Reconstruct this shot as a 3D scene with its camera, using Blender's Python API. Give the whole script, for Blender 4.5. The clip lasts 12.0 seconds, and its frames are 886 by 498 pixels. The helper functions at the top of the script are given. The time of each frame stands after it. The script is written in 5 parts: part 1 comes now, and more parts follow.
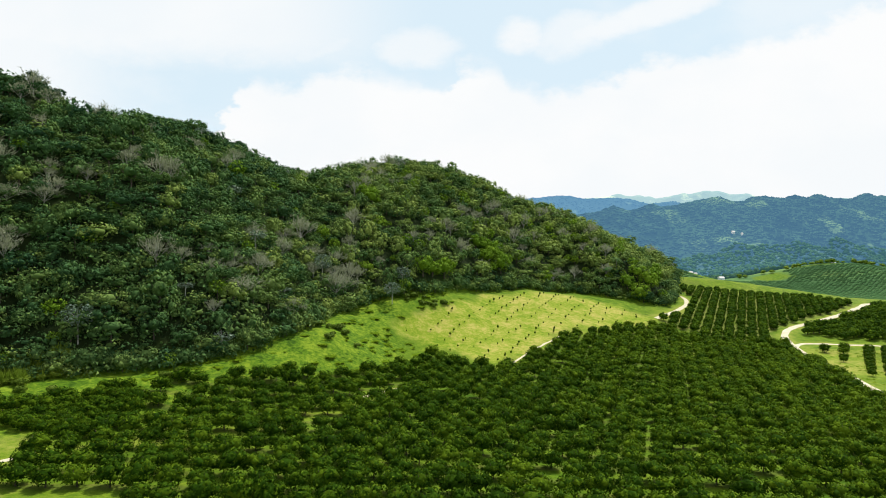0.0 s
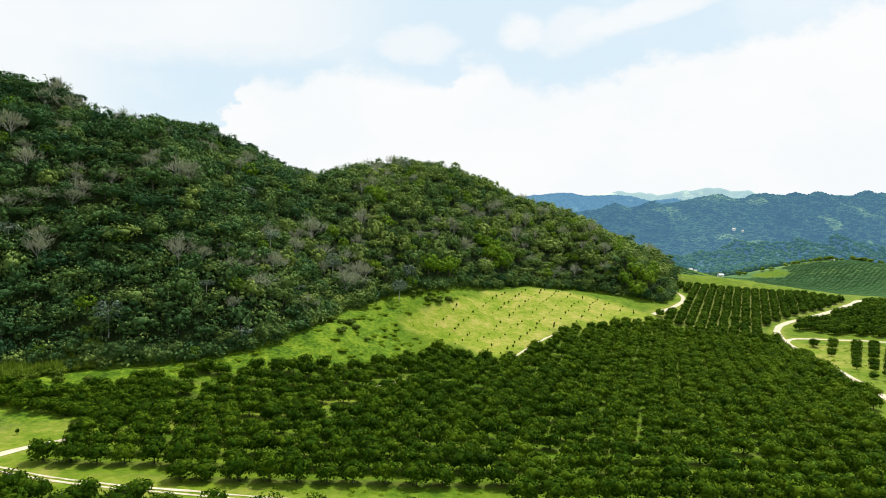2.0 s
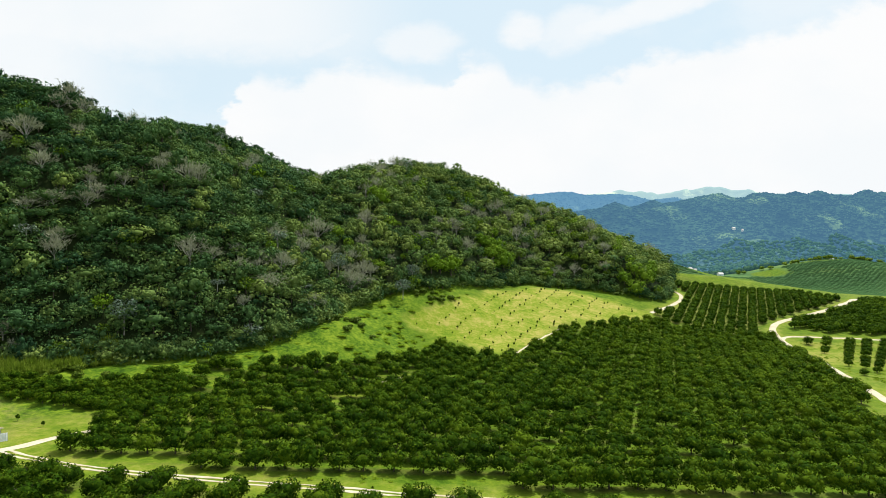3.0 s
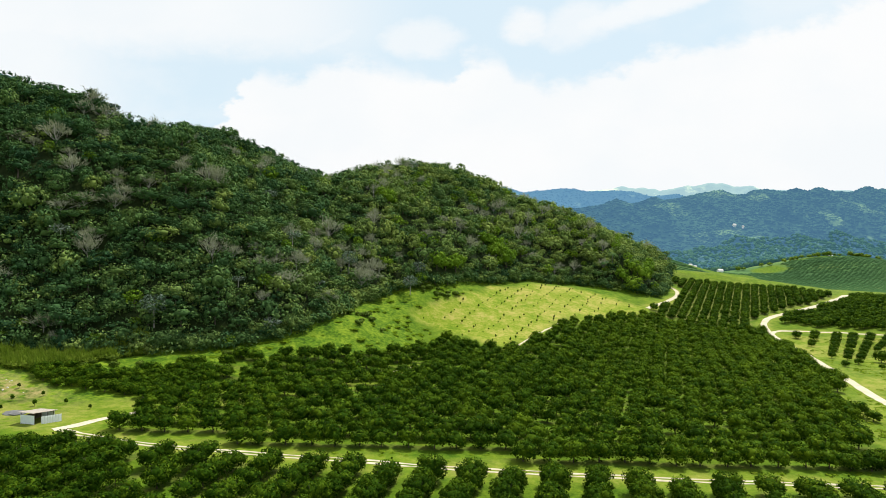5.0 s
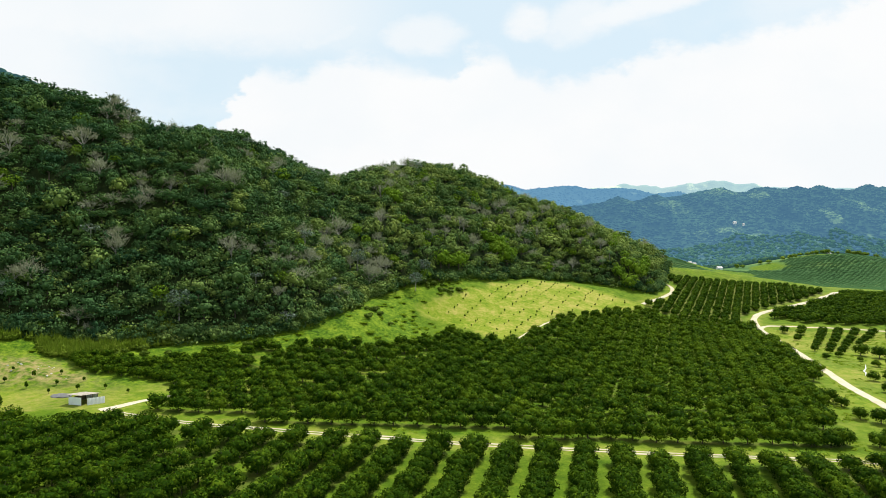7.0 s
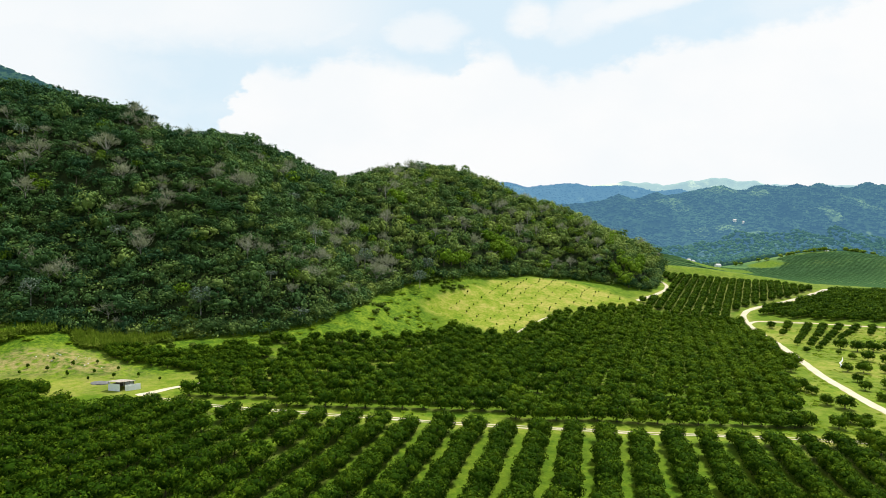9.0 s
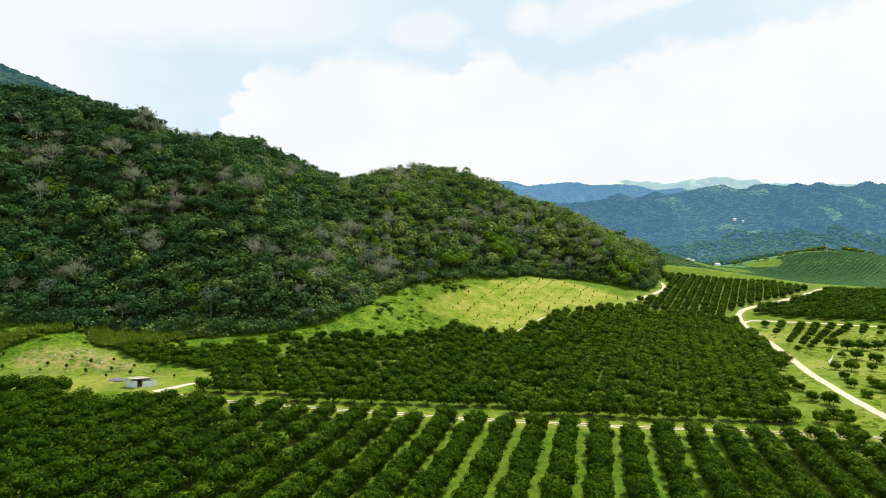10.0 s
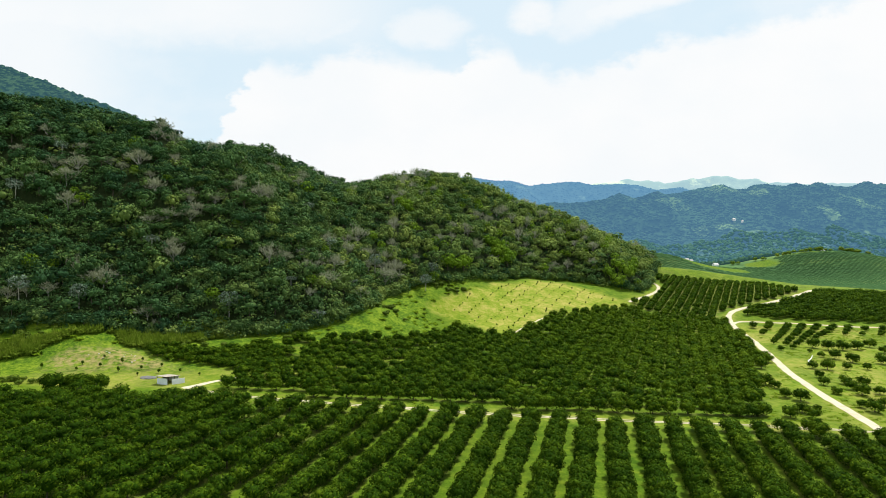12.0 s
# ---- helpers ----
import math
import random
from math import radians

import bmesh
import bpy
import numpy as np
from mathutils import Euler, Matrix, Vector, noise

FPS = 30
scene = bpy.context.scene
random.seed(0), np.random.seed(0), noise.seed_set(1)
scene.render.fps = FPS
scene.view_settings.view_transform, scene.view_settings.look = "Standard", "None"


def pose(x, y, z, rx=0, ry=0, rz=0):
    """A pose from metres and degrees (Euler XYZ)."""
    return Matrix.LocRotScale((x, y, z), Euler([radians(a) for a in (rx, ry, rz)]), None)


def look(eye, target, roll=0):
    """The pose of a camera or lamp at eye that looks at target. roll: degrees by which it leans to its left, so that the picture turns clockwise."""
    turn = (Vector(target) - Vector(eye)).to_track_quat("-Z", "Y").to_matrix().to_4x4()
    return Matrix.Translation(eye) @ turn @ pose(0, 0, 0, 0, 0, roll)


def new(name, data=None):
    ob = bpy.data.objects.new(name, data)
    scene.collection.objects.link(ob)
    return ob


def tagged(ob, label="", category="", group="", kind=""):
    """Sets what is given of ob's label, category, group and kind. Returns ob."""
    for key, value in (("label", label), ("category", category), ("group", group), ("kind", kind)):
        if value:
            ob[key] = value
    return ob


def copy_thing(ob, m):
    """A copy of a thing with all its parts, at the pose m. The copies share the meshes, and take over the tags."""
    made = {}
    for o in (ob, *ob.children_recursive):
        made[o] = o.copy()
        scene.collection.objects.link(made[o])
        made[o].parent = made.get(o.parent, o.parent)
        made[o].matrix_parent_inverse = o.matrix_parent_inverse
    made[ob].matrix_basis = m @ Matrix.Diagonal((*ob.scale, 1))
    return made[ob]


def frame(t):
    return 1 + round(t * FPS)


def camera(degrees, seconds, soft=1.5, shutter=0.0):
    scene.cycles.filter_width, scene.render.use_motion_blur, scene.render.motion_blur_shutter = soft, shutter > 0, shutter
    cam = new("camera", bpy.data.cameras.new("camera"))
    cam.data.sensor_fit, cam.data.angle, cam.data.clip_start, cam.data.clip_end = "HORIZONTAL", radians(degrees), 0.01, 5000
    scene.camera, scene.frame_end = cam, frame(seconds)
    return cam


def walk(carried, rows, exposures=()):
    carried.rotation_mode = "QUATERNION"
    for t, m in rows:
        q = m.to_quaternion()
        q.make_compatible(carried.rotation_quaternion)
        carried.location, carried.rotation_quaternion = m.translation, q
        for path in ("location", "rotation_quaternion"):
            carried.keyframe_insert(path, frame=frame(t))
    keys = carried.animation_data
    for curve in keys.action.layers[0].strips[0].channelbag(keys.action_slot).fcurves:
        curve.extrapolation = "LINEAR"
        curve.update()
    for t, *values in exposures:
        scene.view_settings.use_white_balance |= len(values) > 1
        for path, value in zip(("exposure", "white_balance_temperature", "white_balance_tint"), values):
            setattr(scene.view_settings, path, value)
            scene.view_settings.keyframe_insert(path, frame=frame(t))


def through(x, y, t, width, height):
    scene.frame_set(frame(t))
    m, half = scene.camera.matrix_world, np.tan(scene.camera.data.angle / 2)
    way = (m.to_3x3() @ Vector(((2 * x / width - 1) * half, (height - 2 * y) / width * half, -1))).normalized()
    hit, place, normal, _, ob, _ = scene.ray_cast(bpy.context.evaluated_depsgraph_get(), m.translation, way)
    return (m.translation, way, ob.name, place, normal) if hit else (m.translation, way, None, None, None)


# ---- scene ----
cam = camera(74.0, 12.0, soft=0.75)
PATH = [
    (0, (-0.02, -0.11, 36.467), (-0.055, 1.889, 36.478), 0.3),
    (0.5, (-0.27, -2.41, 36.61), (-0.306, -0.41, 36.619), 0.4),
    (1, (-0.637, -4.984, 36.81), (-0.674, -2.984, 36.816), 0.3),
    (1.5, (-0.893, -7.71, 36.986), (-0.932, -5.71, 36.989), 0.4),
    (2, (-1.276, -10.628, 37.265), (-1.316, -8.628, 37.265), 0.3),
    (2.5, (-1.671, -13.498, 37.528), (-1.712, -11.498, 37.526), 0.3),
    (3, (-2.002, -16.676, 37.742), (-2.044, -14.677, 37.738), 0.3),
    (5, (-3.137, -29.613, 38.655), (-3.186, -27.614, 38.638), 0.3),
    (5.5, (-3.363, -32.929, 38.876), (-3.412, -30.93, 38.856), 0.3),
    (6, (-3.464, -36.36, 39.067), (-3.516, -34.361, 39.044), 0.3),
    (6.5, (-3.604, -39.825, 39.278), (-3.658, -37.825, 39.252), 0.3),
    (7, (-3.652, -43.361, 39.424), (-3.708, -41.362, 39.396), 0.4),
    (9, (-3.755, -57.866, 40.639), (-3.817, -55.868, 40.601), 0.4),
    (9.5, (-3.851, -61.548, 41.318), (-3.915, -59.55, 41.277), 0.4),
    (10, (-3.929, -65.276, 42.055), (-3.994, -63.278, 42.012), 0.4),
    (10.5, (-4.049, -69.021, 42.878), (-4.115, -67.023, 42.833), 0.4),
    (11, (-4.089, -72.766, 43.757), (-4.157, -70.768, 43.71), 0.5),
    (11.5, (-4.089, -76.566, 44.633), (-4.159, -74.568, 44.585), 0.5),
    (12, (-4.053, -80.396, 45.57), (-4.123, -78.398, 45.522), 0.4),
]
walk(cam, [(t, look(eye, target, roll)) for t, eye, target, roll in PATH])

# ---------------------------------------------------------------- world and light
world = bpy.data.worlds.new("sky")
scene.world = world
world.use_nodes = True
SUN_EL, SUN_AZ = 60.0, 38.0        # elevation; azimuth from +y towards +x


def build_world():
    nt = world.node_tree
    n, l = nt.nodes, nt.links
    bg = n["Background"]
    bg.inputs["Strength"].default_value = 0.1
    sky = n.new("ShaderNodeTexSky")
    sky.sky_type = "NISHITA"
    sky.sun_disc = False
    sky.sun_elevation, sky.sun_rotation = radians(SUN_EL), radians(SUN_AZ)
    sky.air_density, sky.dust_density, sky.altitude = 1.0, 0.6, 100
    tc = n.new("ShaderNodeTexCoord")
    sep = n.new("ShaderNodeSeparateXYZ")
    l.new(tc.outputs["Generated"], sep.inputs[0])

    def math_node(op, a, b):
        m = n.new("ShaderNodeMath")
        m.operation = op
        for k, v in enumerate((a, b)):
            if isinstance(v, (int, float)):
                m.inputs[k].default_value = v
            else:
                l.new(v, m.inputs[k])
        return m.outputs[0]

    def noise_node(vec, scale, detail, rough):
        x = n.new("ShaderNodeTexNoise")
        x.inputs["Scale"].default_value, x.inputs["Detail"].default_value, x.inputs["Roughness"].default_value = scale, detail, rough
        l.new(vec, x.inputs["Vector"])
        return x.outputs["Fac"]

    def soft(v, a, b):
        x = n.new("ShaderNodeMapRange")
        x.interpolation_type = "SMOOTHSTEP"
        x.inputs["From Min"].default_value, x.inputs["From Max"].default_value = a, b
        l.new(v, x.inputs["Value"])
        return x.outputs["Result"]

    far = math_node("MAXIMUM", math_node("ABSOLUTE", sep.outputs["Y"], 0), 0.3)
    u, v = math_node("DIVIDE", sep.outputs["X"], far), math_node("DIVIDE", sep.outputs["Z"], far)
    com = n.new("ShaderNodeCombineXYZ")
    l.new(u, com.inputs[0])
    l.new(math_node("MULTIPLY", v, 1.6), com.inputs[1])
    com.inputs[2].default_value = 2.3
    puff, wisp, curl = noise_node(com.outputs[0], 7.0, 7, 0.55), noise_node(com.outputs[0], 2.6, 6, 0.55), noise_node(com.outputs[0], 24.0, 5, 0.6)
    ragged = math_node("ADD", math_node("MULTIPLY", math_node("SUBTRACT", puff, 0.5), 0.075), math_node("MULTIPLY", math_node("SUBTRACT", curl, 0.5), 0.045))
    # a bank of cumulus over the valley: its uneven upper edge, from the wooded hill to the far right
    edge = n.new("ShaderNodeFloatCurve")
    pts = edge.mapping.curves[0].points
    line = ((-0.8, 0.02), (-0.50, 0.03), (-0.43, 0.13), (-0.388, 0.235), (-0.348, 0.285), (-0.31, 0.272), (-0.25, 0.284), (-0.156, 0.295), (-0.03, 0.268), (-0.004, 0.30), (0.041, 0.312), (0.078, 0.297),
            (0.1, 0.272), (0.19, 0.27), (0.267, 0.286), (0.315, 0.308), (0.48, 0.33), (0.6, 0.366), (0.74, 0.41), (0.8, 0.42))
    while len(pts) < len(line):
        pts.new(0.5, 0.5)
    for q, (a, b) in zip(pts, line):
        q.location = ((a + 0.8) / 1.6, b * 2)
    edge.mapping.update()
    bent = math_node("ADD", u, math_node("MULTIPLY", ragged, 1.1))
    l.new(math_node("DIVIDE", math_node("ADD", bent, 0.8), 1.6), edge.inputs["Value"])
    top = math_node("ADD", math_node("MULTIPLY", edge.outputs[0], 0.5), ragged)
    above = soft(math_node("SUBTRACT", v, top), -0.010, 0.026)

    def cloud(cu, cv, ru, rv, lean, share):
        """A soft cloud: centre, half sizes, lean, and how much of the blue it hides."""
        du, dv = math_node("SUBTRACT", u, cu), math_node("SUBTRACT", v, cv)
        a = math_node("DIVIDE", du, ru)
        b = math_node("DIVIDE", math_node("SUBTRACT", dv, math_node("MULTIPLY", du, lean)), rv)
        r = math_node("ADD", math_node("MULTIPLY", a, a), math_node("MULTIPLY", b, b))
        r = math_node("ADD", r, math_node("MULTIPLY", ragged, 34.0))
        return math_node("MULTIPLY", soft(r, 1.6, 0.0), share)

    cover = math_node("MULTIPLY", soft(wisp, 0.46, 0.66), 0.4)
    for spec in ((-0.07, 0.35, 0.075, 0.034, 0.0, 0.75), (0.108, 0.368, 0.046, 0.03, 0.0, 0.95), (0.2, 0.37, 0.07, 0.036, 0.2, 0.7), (0.34, 0.41, 0.17, 0.026, 0.33, 0.8),
                 (-0.29, 0.348, 0.13, 0.03, 0.12, 0.7), (-0.42, 0.36, 0.13, 0.035, 0.0, 0.75)):
        cover = math_node("MAXIMUM", cover, cloud(*spec))
    # thin white cloud over the hill
    high = soft(math_node("ADD", v, math_node("MULTIPLY", ragged, 0.9)), 0.29, 0.37)
    cover = math_node("MAXIMUM", cover, math_node("MULTIPLY", math_node("MULTIPLY", soft(u, -0.02, -0.32), high), 0.85))
    cover = math_node("MAXIMUM", cover, math_node("MULTIPLY", soft(bent, -0.46, -0.74), 0.8))
    blue = math_node("MULTIPLY", above, math_node("SUBTRACT", 1.0, cover))
    veil = n.new("ShaderNodeMixRGB")
    thin = math_node("SUBTRACT", 0.9, math_node("MULTIPLY", soft(v, 0.5, 1.3), 0.6))      # the veil thins overhead
    l.new(thin, veil.inputs["Fac"])
    veil.inputs["Color2"].default_value = (7.6, 9.1, 10.0, 1)
    l.new(sky.outputs[0], veil.inputs["Color1"])
    white = n.new("ShaderNodeMixRGB")
    l.new(soft(wisp, 0.35, 0.6), white.inputs["Fac"])
    white.inputs["Color1"].default_value = (9.3, 9.6, 9.8, 1)
    white.inputs["Color2"].default_value = (9.75, 9.85, 9.9, 1)
    mix = n.new("ShaderNodeMixRGB")
    l.new(blue, mix.inputs["Fac"])
    l.new(white.outputs[0], mix.inputs["Color1"])
    l.new(veil.outputs[0], mix.inputs["Color2"])
    l.new(mix.outputs[0], bg.inputs["Color"])


build_world()
sun = new("sun", bpy.data.lights.new("sun", "SUN"))
sun.data.energy, sun.data.angle, sun.data.color = 4.8, radians(4), (1.0, 0.97, 0.88)
_a, _e = radians(SUN_AZ), radians(SUN_EL)
sun.matrix_world = look((math.sin(_a) * math.cos(_e) * 500, math.cos(_a) * math.cos(_e) * 500, math.sin(_e) * 500), (0, 0, 0))


# ---------------------------------------------------------------- materials
class Nodes:
    """A small hand for node materials."""

    def __init__(self, name, rough=0.8, spec=0.3):
        self.mat = bpy.data.materials.new(name)
        self.mat.use_nodes = True
        self.t = self.mat.node_tree
        self.bsdf = self.t.nodes["Principled BSDF"]
        self.out = self.t.nodes["Material Output"]
        self.bsdf.inputs["Roughness"].default_value = rough
        self.bsdf.inputs["Specular IOR Level"].default_value = spec
        self.geo = self.t.nodes.new("ShaderNodeNewGeometry")

    def link(self, a, b):
        self.t.links.new(a, b)

    def noise(self, scale, detail=4, rough=0.55, vec=None):
        x = self.t.nodes.new("ShaderNodeTexNoise")
        x.inputs["Scale"].default_value, x.inputs["Detail"].default_value, x.inputs["Roughness"].default_value = scale, detail, rough
        self.link(vec or self.geo.outputs["Position"], x.inputs["Vector"])
        return x.outputs["Fac"]

    def ramp(self, fac, *stops):
        x = self.t.nodes.new("ShaderNodeValToRGB")
        e = x.color_ramp.elements
        while len(e) < len(stops):
            e.new(0.5)
        for k, (p, c) in zip(e, stops):
            k.position = p
            k.color = (*c, 1) if not isinstance(c, (int, float)) else (c, c, c, 1)
        self.link(fac, x.inputs["Fac"])
        return x.outputs["Color"]

    def mix(self, fac, a, b, how="MIX"):
        x = self.t.nodes.new("ShaderNodeMixRGB")
        x.blend_type = how
        for k, v in enumerate((fac, a, b)):
            if isinstance(v, tuple):
                x.inputs[k].default_value = (*v, 1)
            elif isinstance(v, (int, float)):
                x.inputs[k].default_value = v
            else:
                self.link(v, x.inputs[k])
        return x.outputs[0]

    def math(self, op, a, b=0.0):
        x = self.t.nodes.new("ShaderNodeMath")
        x.operation = op
        for k, v in enumerate((a, b)):
            if isinstance(v, (int, float)):
                x.inputs[k].default_value = v
            else:
                self.link(v, x.inputs[k])
        return x.outputs[0]

    def attr(self, name):
        x = self.t.nodes.new("ShaderNodeAttribute")
        x.attribute_name = name
        return x.outputs["Fac"]

    def rand(self):
        return self.t.nodes.new("ShaderNodeObjectInfo").outputs["Random"]

    def colour(self, c):
        self.link(c, self.bsdf.inputs["Base Color"])
        return self

    def bump(self, fac, strength, distance):
        x = self.t.nodes.new("ShaderNodeBump")
        x.inputs["Strength"].default_value, x.inputs["Distance"].default_value = strength, distance
        self.link(fac, x.inputs["Height"])
        self.link(x.outputs[0], self.bsdf.inputs["Normal"])
        return self

    def through_light(self, share, colour):
        """Lets a share of the light through thin leaves."""
        tr = self.t.nodes.new("ShaderNodeBsdfTranslucent")
        self.link(colour, tr.inputs["Color"])
        m = self.t.nodes.new("ShaderNodeMixShader")
        m.inputs[0].default_value = share
        self.link(self.bsdf.outputs[0], m.inputs[1])
        self.link(tr.outputs[0], m.inputs[2])
        self.link(m.outputs[0], self.out.inputs["Surface"])
        return self


def leaf_material(name, dark, mid, light, rough=0.6, spec=0.08, patch=0.06, through=0.10, hues=0.0, single=0.45, tree_share=0.35):
    """Leaves: tone by the single leaf, by the tree (tint, Random) and by a broad drift over the ground. Tint can also
    carry painted light and shade.
    """
    m = Nodes(name, rough, spec)
    one = m.geo.outputs["Random Per Island"]
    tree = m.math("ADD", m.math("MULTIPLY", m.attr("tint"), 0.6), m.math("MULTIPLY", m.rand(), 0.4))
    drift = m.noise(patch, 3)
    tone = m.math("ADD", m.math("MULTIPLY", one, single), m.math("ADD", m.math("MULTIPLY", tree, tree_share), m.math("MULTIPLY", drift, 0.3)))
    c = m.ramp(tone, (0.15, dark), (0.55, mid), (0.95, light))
    if hues:      # some trees bluish, some olive
        c = m.mix(hues, c, m.ramp(tree, (0.15, (0.60, 0.88, 1.20)), (0.45, (0.92, 1.0, 0.95)), (0.8, (1.20, 1.15, 0.85))), "MULTIPLY")
    m.colour(c)
    m.through_light(through, m.mix(0.3, c, (0.12, 0.24, 0.01)))
    return m.mat


MAT_CITRUS = leaf_material("citrus_leaves", (0.005, 0.016, 0.0010), (0.027, 0.068, 0.0034), (0.125, 0.196, 0.009), 0.7, 0.015, through=0.16, single=0.44)
# some of the blue in these forest greens is air haze
MAT_FOREST = leaf_material("forest_leaves", (0.008, 0.026, 0.011), (0.074, 0.142, 0.044), (0.255, 0.335, 0.095), 0.7, 0.03, patch=0.03, hues=0.75, single=0.20, tree_share=0.64, through=0.14)
MAT_BRIGHT = leaf_material("bamboo_leaves", (0.060, 0.135, 0.010), (0.140, 0.255, 0.018), (0.245, 0.360, 0.030), 0.7, 0.03, through=0.2)
MAT_TWIGS = leaf_material("bare_twigs", (0.180, 0.190, 0.125), (0.310, 0.320, 0.220), (0.460, 0.465, 0.345), 0.85, 0.05, through=0.3)
MAT_SILVER = leaf_material("silver_leaves", (0.080, 0.130, 0.090), (0.160, 0.220, 0.160), (0.300, 0.360, 0.290))
MAT_KNOLL = leaf_material("knoll_leaves", (0.080, 0.150, 0.016), (0.150, 0.235, 0.024), (0.290, 0.350, 0.060), 0.8, 0.02)
MAT_TUFT = leaf_material("tall_grass", (0.085, 0.155, 0.006), (0.140, 0.225, 0.009), (0.230, 0.300, 0.022), 0.8, 0.02, 0.12, through=0.3, single=0.25, tree_share=0.25)
# far groves: distance haze mixed into the leaf colours as extra blue
MAT_FARWOOD = leaf_material("valley_leaves", (0.040, 0.102, 0.036), (0.060, 0.138, 0.044), (0.100, 0.190, 0.055), 0.9, 0.02, 0.006, single=0.15, tree_share=0.2)
MAT_CANE = leaf_material("cane_grass", (0.080, 0.140, 0.012), (0.165, 0.240, 0.022), (0.290, 0.340, 0.050), 0.7, 0.03, 0.15, 0.3, single=0.3)


MAT_WEED = leaf_material("weeds", (0.065, 0.130, 0.005), (0.120, 0.200, 0.008), (0.200, 0.260, 0.020), 0.8, 0.02, 0.12, 0.2)
MAT_BRUSH = leaf_material("scrub_leaves", (0.040, 0.080, 0.008), (0.085, 0.140, 0.012), (0.160, 0.220, 0.022))


def bark_material():
    m = Nodes("bark", 0.9, 0.15)
    v = m.noise(9, 5)
    m.colour(m.ramp(v, (0.3, (0.045, 0.034, 0.024)), (0.7, (0.15, 0.125, 0.095))))
    m.bump(v, 0.5, 0.03)
    return m.mat


def pale_bark_material():
    m = Nodes("pale_bark", 0.85, 0.2)
    m.colour(m.ramp(m.noise(4, 4), (0.3, (0.25, 0.24, 0.20)), (0.7, (0.46, 0.44, 0.39))))
    return m.mat


def ground_material():
    m = Nodes("meadow", 0.95, 0.1)
    fine, mid, wide = m.noise(2.2, 6, 0.65), m.noise(0.35, 5, 0.6), m.noise(0.035, 4)
    lush = m.ramp(m.math("ADD", m.math("MULTIPLY", mid, 0.6), m.math("MULTIPLY", fine, 0.4)), (0.37, (0.038, 0.094, 0.003)), (0.5, (0.080, 0.158, 0.006)), (0.64, (0.160, 0.230, 0.014)))
    dry = m.ramp(m.math("ADD", m.math("MULTIPLY", mid, 0.20), m.math("ADD", m.math("MULTIPLY", m.noise(0.75, 8, 0.85), 0.50), m.math("MULTIPLY", m.noise(0.09, 4), 0.30))),
                 (0.41, (0.110, 0.195, 0.008)), (0.485, (0.205, 0.262, 0.020)), (0.56, (0.36, 0.325, 0.080)))
    clump = m.noise(0.9, 6, 0.7)
    rough_green = m.ramp(m.math("ADD", m.math("MULTIPLY", clump, 0.6), m.math("MULTIPLY", m.noise(0.16, 4), 0.4)),
                         (0.38, (0.026, 0.068, 0.003)), (0.48, (0.074, 0.146, 0.006)), (0.60, (0.180, 0.255, 0.016)))
    # very dark green floor below the forest, so gaps between crowns stay closed
    wood_floor = m.ramp(mid, (0.3, (0.008, 0.017, 0.004)), (0.7, (0.022, 0.034, 0.008)))
    earth = m.ramp(fine, (0.3, (0.060, 0.056, 0.016)), (0.7, (0.15, 0.13, 0.045)))
    # valley greens, with a little bluish haze in the colour
    plots = m.ramp(m.noise(0.012, 3), (0.40, (0.054, 0.126, 0.042)), (0.55, (0.080, 0.170, 0.050)), (0.70, (0.14, 0.22, 0.060)))
    c = m.mix(m.math("MULTIPLY", m.ramp(wide, (0.35, 0.0), (0.65, 1.0)), 0.35), lush, (0.16, 0.20, 0.015))
    c = m.mix(m.attr("dry"), c, dry)
    c = m.mix(m.attr("apron"), c, rough_green)
    # bare strips below the tree rows
    for name, ang, step, off in (("rows_a", ROW_A[0], ROW_A[1], ROW_A[2]), ("rows_b", ROW_B[0], ROW_B[1], ROW_B[2])):
        sep = m.t.nodes.new("ShaderNodeSeparateXYZ")
        m.link(m.geo.outputs["Position"], sep.inputs[0])
        a = radians(ang)
        s = m.math("ADD", m.math("MULTIPLY", sep.outputs[0], math.cos(a)), m.math("MULTIPLY", sep.outputs[1], -math.sin(a)))
        s = m.math("ADD", m.math("SUBTRACT", s, off), m.math("MULTIPLY", m.math("SUBTRACT", mid, 0.5), 2.0))
        w = m.math("ABSOLUTE", m.math("SUBTRACT", m.math("FRACT", m.math("ADD", m.math("DIVIDE", s, step), 100.5)), 0.5))
        k = m.ramp(w, (0.14, 1.0), (0.24, 0.0))
        c = m.mix(m.math("MULTIPLY", m.math("MULTIPLY", k, m.attr(name)), m.ramp(mid, (0.3, 0.25), (0.6, 1.0))), c, earth)
    c = m.mix(m.math("MULTIPLY", m.attr("bare"), m.ramp(m.noise(0.5, 5), (0.38, 0.0), (0.62, 1.0))), c, m.ramp(fine, (0.3, (0.20, 0.17, 0.055)), (0.7, (0.38, 0.32, 0.13))))
    c = m.mix(m.attr("wood"), c, wood_floor)
    c = m.mix(m.attr("valley"), c, plots)
    m.colour(c)
    m.bump(m.math("ADD", m.math("MULTIPLY", fine, 0.4), mid), 0.7, 0.35)
    return m.mat


def road_material():
    m = Nodes("marl_road", 0.95, 0.1)
    a, b = m.noise(0.5, 5), m.noise(5, 5, 0.7)
    m.colour(m.mix(m.math("MULTIPLY", b, 0.5), m.ramp(a, (0.3, (0.48, 0.41, 0.27)), (0.65, (0.66, 0.60, 0.45))), (0.58, 0.51, 0.37)))
    m.bump(b, 0.5, 0.05)
    return m.mat


